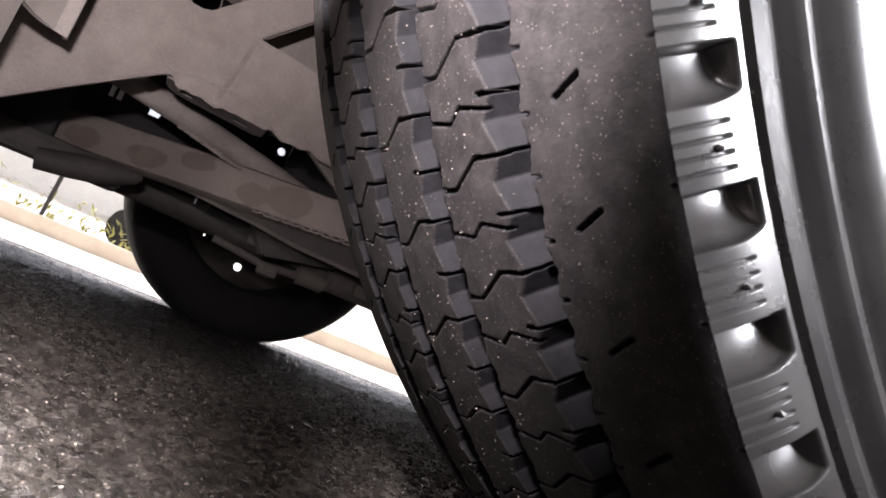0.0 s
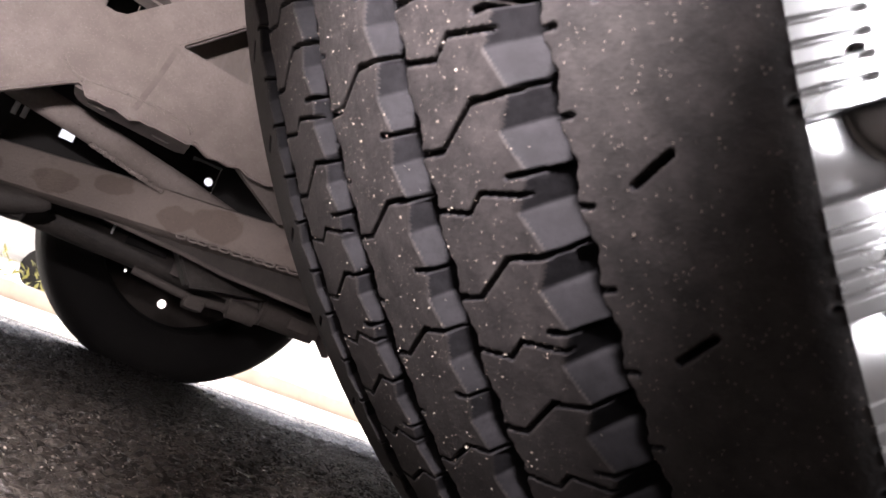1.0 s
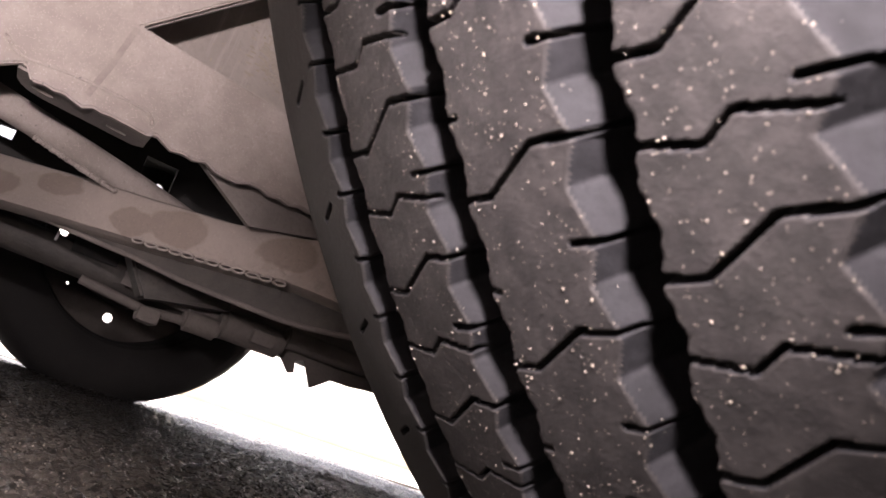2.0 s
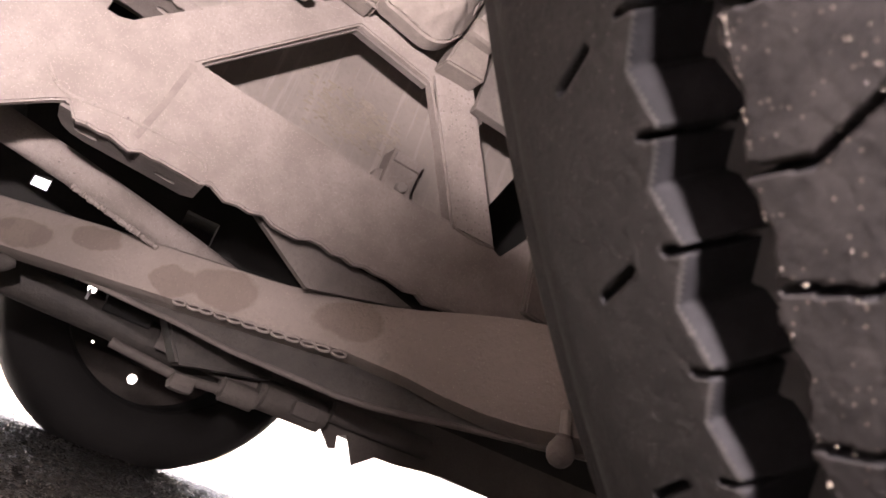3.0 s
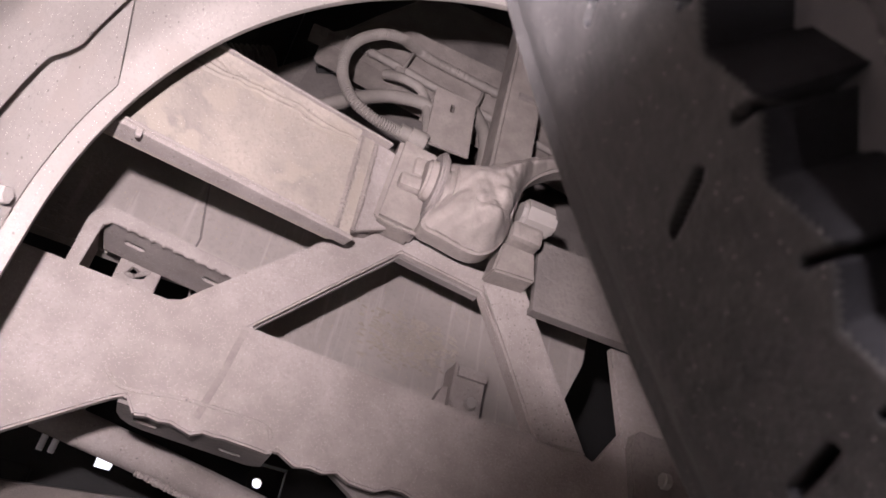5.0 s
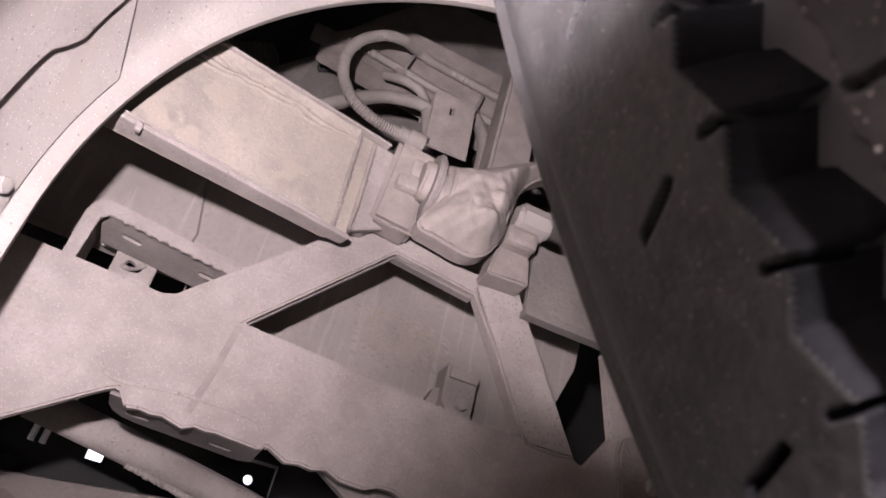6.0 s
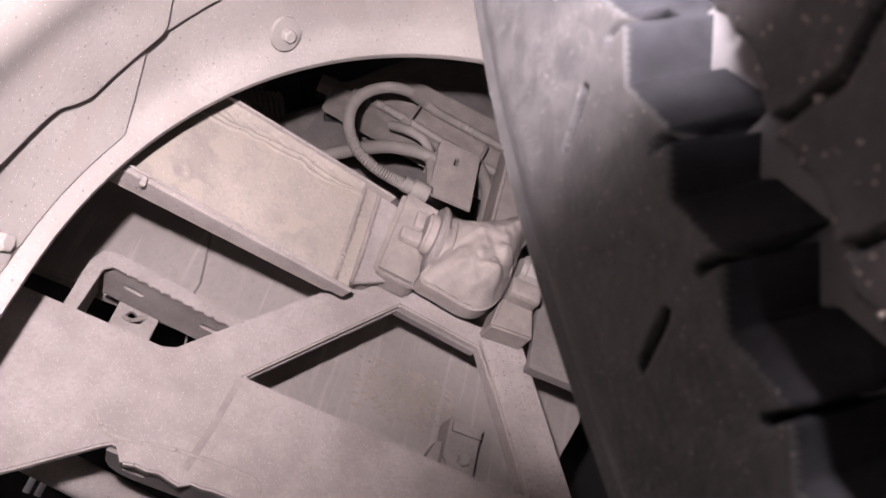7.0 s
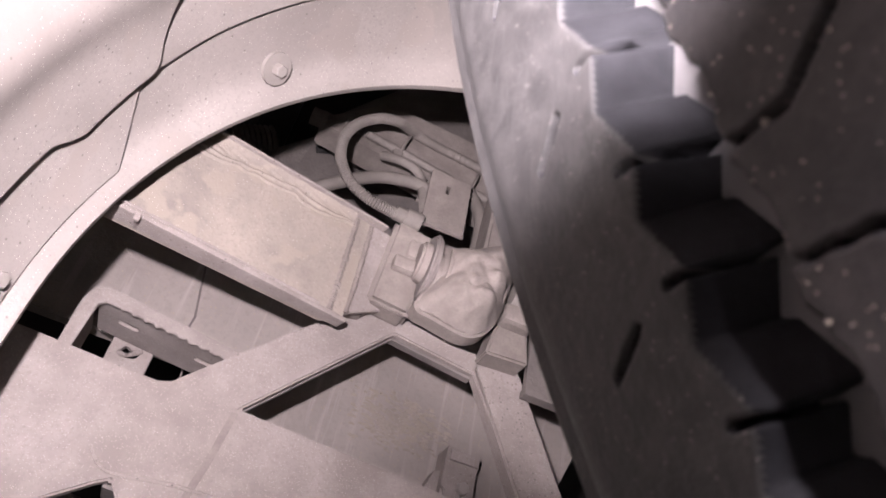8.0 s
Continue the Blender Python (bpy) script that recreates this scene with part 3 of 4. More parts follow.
plate_outline = [(-0.34, 0.095), (-0.34, 0.414), (-0.16, 0.411), (-0.047, 0.4045), (-0.036, 0.408), (-0.026, 0.419), (0.081, 0.530),
                 (0.104, 0.558), (0.148, 0.553), (0.222, 0.544), (0.272, 0.549), (0.282, 0.535), (0.364, 0.388), (0.377, 0.383), (0.405, 0.421), (0.388, 0.512), (0.62, 0.512), (0.62, 0.298)]
plate_outline += torn(0.62, 0.085, 0.302) + [(0.079, 0.309), (0.072, 0.304)] + torn(0.072, -0.034, 0.304, 0.009, 0.0025, 5) + [(-0.036, 0.304), (-0.046, 0.317), (-0.055, 0.312), (-0.123, 0.262)]
at_world(part("plate", slab(plate_outline, 0.886, 0.896, 0.0018, hole=[(0.026, 0.404), (0.141, 0.531), (0.231, 0.520), (0.312, 0.391), (0.26, 0.390)]), DUST, member))
# Flange undersides take the darker steel in place of their shade.
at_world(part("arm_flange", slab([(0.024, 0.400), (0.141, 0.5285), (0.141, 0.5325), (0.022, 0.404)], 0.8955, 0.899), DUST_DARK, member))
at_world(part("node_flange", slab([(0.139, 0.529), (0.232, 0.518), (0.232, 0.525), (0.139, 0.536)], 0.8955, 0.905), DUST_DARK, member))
at_world(part("upright_arm", slab([(0.229, 0.529), (0.276, 0.548), (0.366, 0.386), (0.310, 0.384)], 0.8835, 0.905, 0.0025), DUST, member, "boxed dusty steel upright of the V"))
at_world(part("upper_bracket", slab([(-0.139, 0.405), (-0.139, 0.468), (-0.134, 0.480), (-0.123, 0.485), (-0.110, 0.4835), (0.008, 0.468), (0.008, 0.455)] + [(0.008 - 0.118 * k / 60, 0.4535 + 0.0139 * k / 60 + 0.0026 * abs(math.sin(math.pi * k / 60 * 10.5)) ** 0.7 + 0.0006 * math.sin(k * 2.3)) for k in range(1, 60)] + [(-0.112, 0.4695), (-0.119, 0.470), (-0.125, 0.465), (-0.128, 0.405)], 0.915, 0.919, 0.0008), DUST, member, "bent steel bracket with slots above the plate"))
at_world(part("bracket_shelf", shelf_plate(-0.128, 0.008, 0.918, 0.985, 0.4745, 0.004, ((-0.098, 0.95, 0.006, 0.0045), (-0.02, 0.95, 0.006, 0.0045)), -0.115), DUST, member))
at_world(part("bracket_leg", box(-0.138, -0.132, 0.918, 0.985, 0.405, 0.474, 0.001), DUST, member))
at_world(part("bracket_lug", slab([(-0.110, 0.40), (-0.110, 0.482), (-0.069, 0.478), (-0.069, 0.40)], 0.986, 0.994, 0.001, hole=[(-0.101, 0.460), (-0.096, 0.469), (-0.088, 0.465), (-0.080, 0.467), (-0.083, 0.458), (-0.092, 0.456)]), DUST, member))
at_world(part("lug_burr", weld([(-0.100, 0.986, 0.459), (-0.092, 0.983, 0.457), (-0.084, 0.984, 0.463), (-0.080, 0.986, 0.467)], 0.0022, 9), DUST, member, smooth=True))
# The shelf's dark tone also carries the shade under the plate.
at_world(part("flange_shelf", shelf_plate(-0.050, 0.076, 0.888, 0.946, 0.3105, 0.003, ((-0.026, 0.924, 0.006, 0.004), (0.046, 0.924, 0.006, 0.004)), -0.045, True), DUST_DARK, member, "grimy slotted lower shelf of the plate, darkened for shade"))
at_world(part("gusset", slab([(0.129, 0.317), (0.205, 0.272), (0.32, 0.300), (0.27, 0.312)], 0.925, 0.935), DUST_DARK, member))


at_world(part("corner_plate", slab([(0.055, 0.517), (0.055, 0.555), (0.10, 0.585), (0.125, 0.560), (0.10, 0.530)], 0.876, 0.8855), DUST, member))
at_world(part("weld_band", slab([(0.026, 0.399), (0.020, 0.399), (0.015, 0.36), (0.007, 0.316), (0.013, 0.314), (0.021, 0.358)], 0.8853, 0.8863), SMEAR_DIM, member, "faint smeared weld band"))
at_world(part("weld_bead", weld([(-0.07, 0.8864, 0.335), (-0.05, 0.8864, 0.322), (0.0, 0.8864, 0.327), (0.06, 0.8864, 0.326), (0.072, 0.8864, 0.316)], 0.0018, 4), DUST, member, smooth=True))
at_world(part("weld_bead", weld([(0.312, 0.885, 0.386), (0.34, 0.885, 0.384), (0.364, 0.885, 0.388)], 0.0012, 7), DUST, member))

# ---- channel rail above the plate ----
RAIL_TURN = radians(16)
rail = thing("channel_rail", (0.10, 0.862, 0.5), "sand-dusted steel channel rail above the chassis plate", "channel rail", turn=RAIL_TURN)
rail.rotation_euler = (0, radians(-4), RAIL_TURN)
# Laid out from the rail's inner end, which is x = 0; it runs towards -x.
part("web", slab([(-0.62, 0.0), (-0.038, 0.0), (-0.018, 0.010), (-0.012, 0.127), (-0.62, 0.127)], 0.0, 0.008, 0.001), DUST_WARM, rail)
flange_bm = box(-0.62, -0.020, -0.028, 0.004, 0.0, 0.005, 0.0012)
for v in flange_bm.verts:
    if v.co.x > -0.1 and v.co.y < -0.01:
        v.co.y += 0.017
part("lower_flange", flange_bm, DUST, rail, "lower flange, narrowing to its inner end")
part("end_plate", slab([(-0.0175, 0.016), (0.026, 0.040), (0.026, 0.127), (-0.0115, 0.127)], 0.0004, 0.0085, 0.001), DUST, rail)
part("upper_flange", box(-0.62, 0.004, -0.0095, 0.008, 0.1262, 0.1292, 0.0008), DUST, rail)
part("weld_bead", weld([(-0.62, -0.0275, 0.006), (-0.3, -0.0190, 0.0062), (-0.18, -0.0155, 0.006), (-0.05, -0.0115, 0.006)], 0.0014, 11), DUST, rail)
part("drip", box(-0.224, -0.219, -0.022, -0.017, -0.007, 0.001, 0.0015), DUST, rail)


def mud_strip(step=0.0016):
    """Dried mud packed in the corner under the upper flange: a hollow fillet with a ragged, ridged lower edge."""
    xs, up = np.arange(-0.50, -0.030, step), np.linspace(0, 1, 26)
    rng = np.random.default_rng(14)

    def wander(k, high, seed_waves):
        return sum(high / (1 + n) * np.sin(k * f + p) for n, (f, p) in enumerate(seed_waves))

    waves = [(rng.uniform(25, 60) * (1 + n), rng.uniform(0, 6.28)) for n in range(7)]
    low = 0.1105 - 0.060 * (-0.03 - xs) + wander(xs, 0.0022, waves)
    low = np.maximum(low, 0.088)
    gx, gu = np.meshgrid(xs, up)
    gz = low[None, :] + (0.1262 - low[None, :]) * gu
    ridge = 0.0016 * np.exp(-((gu - 0.10) / 0.07) ** 2) + 0.0013 * np.exp(-((gu - 0.38 - 0.10 * np.sin(gx * 47)) / 0.06) ** 2)
    rough = sum(0.00030 / (1 + 0.4 * n) * np.sin(gx * rng.uniform(80, 420) + gz * rng.uniform(-1100, 1100) + rng.uniform(0, 6.28)) for n in range(9))
    y = -(0.0002 + np.minimum(gu / 0.06, 1) * (0.0004 + ridge + rough * 0.8 + 0.0048 * gu ** 4)) + 0.0016 * (gu == 0)
    return np.stack([gx, y, gz], -1)[::-1]


grid_mesh("mud_strip", mud_strip(), DUST_WARM, rail, "sandy dried mud packed under the flange")
part("weld_bead", weld([(-0.034, 0.0014, 0.006), (-0.031, 0.0014, 0.06), (-0.028, 0.0014, 0.124)], 0.0036, 12), SMEAR_DIM, rail, "dust-caked upright weld", smooth=True)
part("weld_bead", weld([(-0.0165, 0.0010, 0.016), (-0.013, 0.0010, 0.06), (-0.010, 0.0010, 0.124)], 0.0030, 19), SMEAR_DIM, rail, "dust-caked upright weld", smooth=True)
far_rail = thing("channel_rail", (0.28, 0.872, 0.52), "dusty steel channel rail beyond the torque rod", "channel rail")
# Darker steel stands in for the torch fading towards this side.
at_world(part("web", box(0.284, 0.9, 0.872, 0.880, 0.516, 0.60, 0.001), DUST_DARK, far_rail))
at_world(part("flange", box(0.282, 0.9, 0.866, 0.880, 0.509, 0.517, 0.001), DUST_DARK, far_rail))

# ---- torque rod with its bush ----
rod = thing("torque_rod", (0.19, 0.85, 0.59), "dusty cast torque rod with a rubber bush in its bracket", "torque rod")


def lying_cylinder(x0, x1, y, z, r, round_by=0.004, seg=40):
    bm = bmesh.new()
    bmesh.ops.create_cone(bm, segments=seg, radius1=r, radius2=r, depth=abs(x1 - x0), cap_ends=True)
    bmesh.ops.rotate(bm, verts=bm.verts[:], matrix=Matrix.Rotation(radians(90), 3, "Y"))
    bmesh.ops.translate(bm, verts=bm.verts[:], vec=((x0 + x1) / 2, y, z))
    sharp = [e for e in bm.edges if len(e.link_faces) == 2 and e.calc_face_angle(0) > 1.0]
    bmesh.ops.bevel(bm, geom=sharp, offset=round_by, segments=3, affect="EDGES")
    return bm


at_world(part("eye", lying_cylinder(0.153, 0.228, 0.852, 0.588, 0.036, 0.008), SMEAR_DIM, rod, smooth=True))
at_world(part("bush_ring", lying_cylinder(0.144, 0.152, 0.850, 0.596, 0.036, 0.003), DUST_DARK, rod, "grey rubber bush"))
at_world(part("bush_core", lying_cylinder(0.134, 0.150, 0.848, 0.598, 0.022, 0.003), SMEAR_DIM, rod, smooth=True))
rod_outline = [(p.x, p.z) for p in spline([(x, 0, z) for x, z in ((0.151, 0.600), (0.153, 0.617), (0.160, 0.625), (0.172, 0.625), (0.192, 0.637), (0.2346, 0.668), (0.267, 0.688), (0.42, 0.776), (0.42, 0.748), (0.300, 0.685),
               (0.272, 0.667), (0.253, 0.648), (0.2416, 0.627), (0.237, 0.598), (0.233, 0.568), (0.221, 0.543), (0.208, 0.532), (0.192, 0.529), (0.160, 0.534), (0.146, 0.536), (0.142, 0.545), (0.148, 0.562), (0.151, 0.582), (0.151, 0.600))], 4)[:-1]]
at_world(part("rod_arm", slab(rod_outline, 0.838, 0.864, 0.008, rings=4), SMEAR_DIM, rod, "broad cast end of the rod hooked round the bush", smooth=True))


def casting(step=0.0018):
    """The lumpy sand-cast face of the rod's end: a low dome with a rim, knuckles and folds."""
    xs, zs = np.arange(0.140, 0.300, step), np.arange(0.524, 0.700, step)
    gx, gz = np.meshgrid(xs, zs)
    inside, edge = np.zeros(gx.shape, bool), np.full(gx.shape, 1.0)
    for (x0, z0), (x1, z1) in zip(rod_outline, rod_outline[1:] + rod_outline[:1]):
        crosses = (z0 > gz) != (z1 > gz)
        inside ^= crosses & (gx < (x1 - x0) * (gz - z0) / (z1 - z0 if z1 != z0 else 1e-9) + x0)
        k = np.clip(((gx - x0) * (x1 - x0) + (gz - z0) * (z1 - z0)) / ((x1 - x0) ** 2 + (z1 - z0) ** 2 + 1e-12), 0, 1)
        edge = np.minimum(edge, np.hypot(gx - x0 - k * (x1 - x0), gz - z0 - k * (z1 - z0)))
    rise = np.clip((edge - 0.001) / 0.030, 0, 1)
    h = 0.043 * (1 - (1 - rise) ** 2) ** 0.8
    for _ in range(16):
        h[1:-1, 1:-1] = (h[:-2, 1:-1] + h[2:, 1:-1] + h[1:-1, :-2] + h[1:-1, 2:] + h[1:-1, 1:-1]) / 5
    for x, z, wide, tall, high in ((0.213, 0.584, 0.011, 0.007, 0.0068), (0.203, 0.558, 0.013, 0.007, 0.0062), (0.224, 0.562, 0.007, 0.010, 0.0045), (0.178, 0.612, 0.010, 0.006, 0.0025), (0.232, 0.630, 0.014, 0.009, 0.0020)):
        d = np.hypot((gx - x) / wide, (gz - z) / tall)
        h += high / (1 + np.exp((d - 1) * 7))
    h -= 0.0018 * np.exp(-((gz - 0.571 - 0.25 * (gx - 0.20) - 0.003 * np.sin(gx * 260)) / 0.0022) ** 2) * (gx > 0.180)
    rng = np.random.default_rng(6)
    for wave, high in ((90, 0.0009), (230, 0.0008), (520, 0.0006)):
        for _ in range(4):
            a, shift = rng.uniform(0, 6.28, 2)
            h += high * 0.6 * np.sin(wave * (gx * math.cos(a) + gz * math.sin(a)) * rng.uniform(0.8, 1.25) + shift)
    keep = inside & (edge > 0.001)
    bm = bmesh.new()
    made = {(i, j): bm.verts.new((gx[i, j], 0.8470 - h[i, j], gz[i, j])) for i, j in zip(*np.nonzero(keep))}
    for i, j in made:
        ring4 = [(i, j), (i + 1, j), (i + 1, j + 1), (i, j + 1)]
        if all(c in made for c in ring4):
            bm.faces.new([made[c] for c in ring4])
    return bm


at_world(part("cast_face", casting(), SMEAR_DIM, rod, "lumpy dust-caked casting with knuckles and folds", smooth=True))
at_world(part("bracket_ear", slab([(0.106, 0.648), (0.158, 0.6415), (0.152, 0.606), (0.146, 0.586), (0.144, 0.536), (0.098, 0.540)], 0.856, 0.886, 0.005), SMEAR_DIM, rod))
at_world(part("bracket_ear", slab([(0.236, 0.572), (0.272, 0.570), (0.2767, 0.534), (0.2284, 0.531)], 0.856, 0.886, 0.0025), SMEAR_DIM, rod))
at_world(part("keeper", box(0.112, 0.149, 0.846, 0.860, 0.581, 0.598, 0.005), SMEAR_DIM, rod))
at_world(part("keeper_nut", box(0.124, 0.156, 0.850, 0.862, 0.602, 0.626, 0.005), SMEAR_DIM, rod))
at_world(part("bolt_head", lying_cylinder(0.244, 0.284, 0.848, 0.604, 0.018, 0.005, 8), BOLT, rod))
at_world(part("bolt_collar", box(0.236, 0.272, 0.838, 0.870, 0.566, 0.588, 0.006), SMEAR_DIM, rod))
at_world(part("ear_weld", weld([(0.100, 0.857, 0.541), (0.12, 0.857, 0.538), (0.143, 0.857, 0.537)], 0.002, 31), SMEAR_DIM, rod))

# ---- floor panel behind, with its clip ----
floor_panel = thing("underbody_panel", (0.05, 1.03, 0.4), "smooth dusty undersealed panel behind the chassis plate", "panel")
at_world(part("sheet", slab([(0.004, 0.492), (-0.5, 0.500), (-0.5, 0.66), (-0.46, 0.70), (0.42, 0.70), (0.452, 0.66), (0.440, 0.56), (0.40, 0.46), (0.38, 0.42), (0.012, 0.42)], 1.03, 1.05, 0.002), PANEL, floor_panel))
at_world(part("seam", tube([(-0.032, 1.030, 0.44), (-0.0407, 1.030, 0.486), (-0.053, 1.030, 0.5336), (-0.0517, 1.030, 0.546), (-0.0655, 1.030, 0.612), (-0.067, 1.030, 0.66)], 0.0013, 6), DUST_DARK, floor_panel))
at_world(part("tab", box(-0.088, -0.052, 1.0245, 1.032, 0.487, 0.5005, 0.002), DUST, floor_panel))


def flakes(x0, x1, z0, z1, y, count, seed):
    """Curled chips of old coating that stand off the panel, densest in the middle."""
    rng = random.Random(seed)
    bm = bmesh.new()
    for _ in range(count):
        x, z = rng.triangular(x0, x1), rng.triangular(z0, z1)
        long, tall, lift = rng.uniform(0.002, 0.007), rng.uniform(0.0007, 0.0018), rng.uniform(0.0006, 0.0022)
        lean = rng.uniform(-0.35, 0.1)
        low = [bm.verts.new((x + k * long, y + 0.0005, z + k * long * lean)) for k in (-1, 0, 1)]
        high = [bm.verts.new((x + k * long * 0.8, y - lift * (1.2 - abs(k)), z + k * long * lean + tall * 2)) for k in (-1, 0, 1)]
        for k in (0, 1):
            bm.faces.new((low[k], low[k + 1], high[k + 1], high[k]))
    return bm


at_world(part("flaking_coat", flakes(0.135, 0.275, 0.470, 0.545, 1.0295, 240, 8), DUST_WARM, floor_panel, "sandy flaking patch of old coating"))
clip = thing("pipe_clip", (0.275, 1.0, 0.46), "dusty bent sheet clip bolted to the panel", "clip")
at_world(part("strap", slab([(0.259, 0.37), (0.263, 0.44), (0.258, 0.444), (0.259, 0.492), (0.298, 0.486), (0.297, 0.43), (0.304, 0.37)], 0.998, 1.003, 0.001), DUST, clip))
at_world(part("side_fold", box(0.259, 0.263, 1.002, 1.031, 0.38, 0.490, 0.001), DUST, clip))
at_world(part("foot", box(0.262, 0.297, 0.993, 0.9985, 0.474, 0.486, 0.001), DUST, clip))
bolt = at_world(part("bolt", hexbolt(0.008, 0.008), BOLT, clip))
bolt.location = Vector((0.282, 0.998, 0.446))
at_world(part("wedge", slab([(0.225, 0.39), (0.252, 0.462), (0.262, 0.466), (0.262, 0.39)], 1.012, 1.029), DUST, clip))

# ---- space above the rail ----
# Floor rail, hanger and post wear the dimmed dust in place of weaker light.
hat = thing("floor_rail", (0.25, 1.04, 0.9), "dusty steel floor rail carrying cables", "rail")
at_world(part("rail", slab([(-0.010, 0.896), (0.9, 0.794), (0.9, 0.975), (0.107, 0.990), (0.057, 0.974), (-0.010, 0.908)], 1.02, 1.07, 0.003), SMEAR_DIM, hat))
at_world(part("lip", slab([(-0.012, 0.897), (0.9, 0.792), (0.9, 0.799), (-0.012, 0.904)], 1.005, 1.0255, 0.001), SMEAR_DIM, hat))
at_world(part("end_tab", box(-0.026, -0.004, 1.0, 1.02, 0.880, 0.897, 0.002), SMEAR_DIM, hat))
hanger = thing("hanger_plate", (0.178, 0.95, 0.78), "dusty sheet hanger plate with a small slot", "bracket")
at_world(part("plate", slab([(0.150, 0.734), (0.208, 0.736), (0.205, 0.827), (0.148, 0.826)], 0.948, 0.952, 0, hole=[(0.172, 0.795), (0.1775, 0.795), (0.1775, 0.809), (0.172, 0.809)]), SMEAR_DIM, hanger))
at_world(part("fold", box(0.150, 0.205, 0.950, 1.02, 0.826, 0.831, 0.001), SMEAR_DIM, hanger))
post = thing("floor_post", (0.27, 0.95, 0.85), "dusty upright box post under the floor", "post")
at_world(part("post", slab([(0.232, 0.70), (0.285, 0.70), (0.287, 0.80), (0.299, 1.25), (0.253, 1.25)], 0.93, 0.975, 0.004), SMEAR_DIM, post))
at_world(part("rib", box(0.254, 0.286, 0.925, 0.931, 0.850, 0.858, 0.001), DUST_DARK, post))


def lathe_disc(x, y, z, r):
    bm = ring_disc(r, 0.006)
    bmesh.ops.translate(bm, verts=bm.verts[:], vec=(x, y, z))
    return bm


def corrugated(points, r, pitch=0.0032):
    run = spline(points, 40)
    out, radii, run_len = [], [], 0.0
    for a, b in zip(run, run[1:]):
        run_len += (b - a).length
        out.append(a)
        radii.append(r * (1 + 0.09 * math.sin(2 * math.pi * run_len / pitch)))
    return tube(out, radii, 14)


loop = thing("conduit_loop", (0.06, 0.94, 0.8), "looped grey corrugated conduit, thick with dust", "conduit")
at_world(part("conduit", corrugated([(0.28, 1.012, 0.928), (0.187, 1.012, 0.934), (0.144, 1.011, 0.9366), (0.123, 1.004, 0.934), (0.108, 0.985, 0.917), (0.0935, 0.962, 0.896), (0.083, 0.943, 0.876), (0.068, 0.932, 0.861), (0.0549, 0.93, 0.8514), (0.0351, 0.93, 0.8292), (0.025, 0.93, 0.80), (0.027, 0.93, 0.771), (0.0361, 0.93, 0.75), (0.0524, 0.93, 0.7315), (0.0753, 0.93, 0.720), (0.0963, 0.932, 0.718), (0.1162, 0.938, 0.7215)], 0.0067), HOSE, loop, smooth=True))
at_world(part("connector", tube([(0.1144, 0.939, 0.7245), (0.127, 0.94, 0.724), (0.128, 0.94, 0.724), (0.1488, 0.94, 0.722)], [0.010, 0.010, 0.013, 0.013], 14), HOSE, loop, smooth=True))
cable = thing("cable", (0.09, 0.98, 0.8), "dusty sheathed cable behind the conduit", "cable")
at_world(part("sheath", tube(spline([(-0.02, 1.0, 0.715), (0.0229, 0.98, 0.752), (0.0731, 0.98, 0.7954), (0.1066, 0.98, 0.8127), (0.1474, 0.98, 0.8193), (0.168, 0.98, 0.79)], 10), 0.0088, 12), HOSE, cable, smooth=True))
cable2 = thing("cable", (0.14, 0.98, 0.83), "dusty sheathed cable under the floor rail", "cable")
at_world(part("sheath", tube(spline([(0.085, 1.0, 0.862), (0.1089, 0.982, 0.8498), (0.1327, 0.98, 0.8426), (0.146, 0.98, 0.8216), (0.158, 0.975, 0.77)], 10), 0.0068, 12), HOSE, cable2, smooth=True))
cable3 = thing("cable", (0.3, 1.0, 0.93), "thin ribbed cable tied along the floor rail", "cable")
at_world(part("sheath", corrugated([(0.02, 1.0, 0.893), (0.1, 0.999, 0.883), (0.28, 1.0, 0.861), (0.6, 1.0, 0.824)], 0.006, 0.004), HOSE, cable3, smooth=True))
ties = []
for x, z in ((0.1046, 0.8694), (0.2161, 0.852)):
    tie = thing("cable_tie", (x, 1.0, z), "dusty plastic tie round the floor rail", "cable tie")
    at_world(part("strap", tube(spline([(x, 1.0, z), (x + 0.004, 0.992, z + 0.022), (x + 0.010, 0.998, z + 0.050), (x + 0.015, 1.018, z + 0.069)], 5), 0.0024, 6), HOSE, tie))
    at_world(part("head", box(x - 0.009, x + 0.005, 0.990, 1.006, z - 0.009, z + 0.007, 0.002), HOSE, tie))
    ties.append(tie)
cable4 = thing("cable", (0.22, 0.98, 0.8), "dark cable hanging beside the hanger plate", "cable")
at_world(part("sheath", tube(spline([(0.215, 1.0, 0.87), (0.235, 0.985, 0.82), (0.24, 0.98, 0.77), (0.235, 0.98, 0.72)], 8), 0.009, 12), HOSE, cable4, smooth=True))
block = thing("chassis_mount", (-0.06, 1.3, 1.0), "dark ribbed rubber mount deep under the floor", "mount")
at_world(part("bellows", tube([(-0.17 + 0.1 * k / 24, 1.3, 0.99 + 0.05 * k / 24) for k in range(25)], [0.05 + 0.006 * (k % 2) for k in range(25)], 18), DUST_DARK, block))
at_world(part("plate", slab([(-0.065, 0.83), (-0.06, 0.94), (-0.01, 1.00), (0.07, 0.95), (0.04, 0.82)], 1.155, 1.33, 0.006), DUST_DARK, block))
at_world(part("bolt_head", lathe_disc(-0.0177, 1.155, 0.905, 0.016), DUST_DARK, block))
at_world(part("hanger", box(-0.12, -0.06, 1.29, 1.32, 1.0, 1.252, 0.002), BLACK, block))
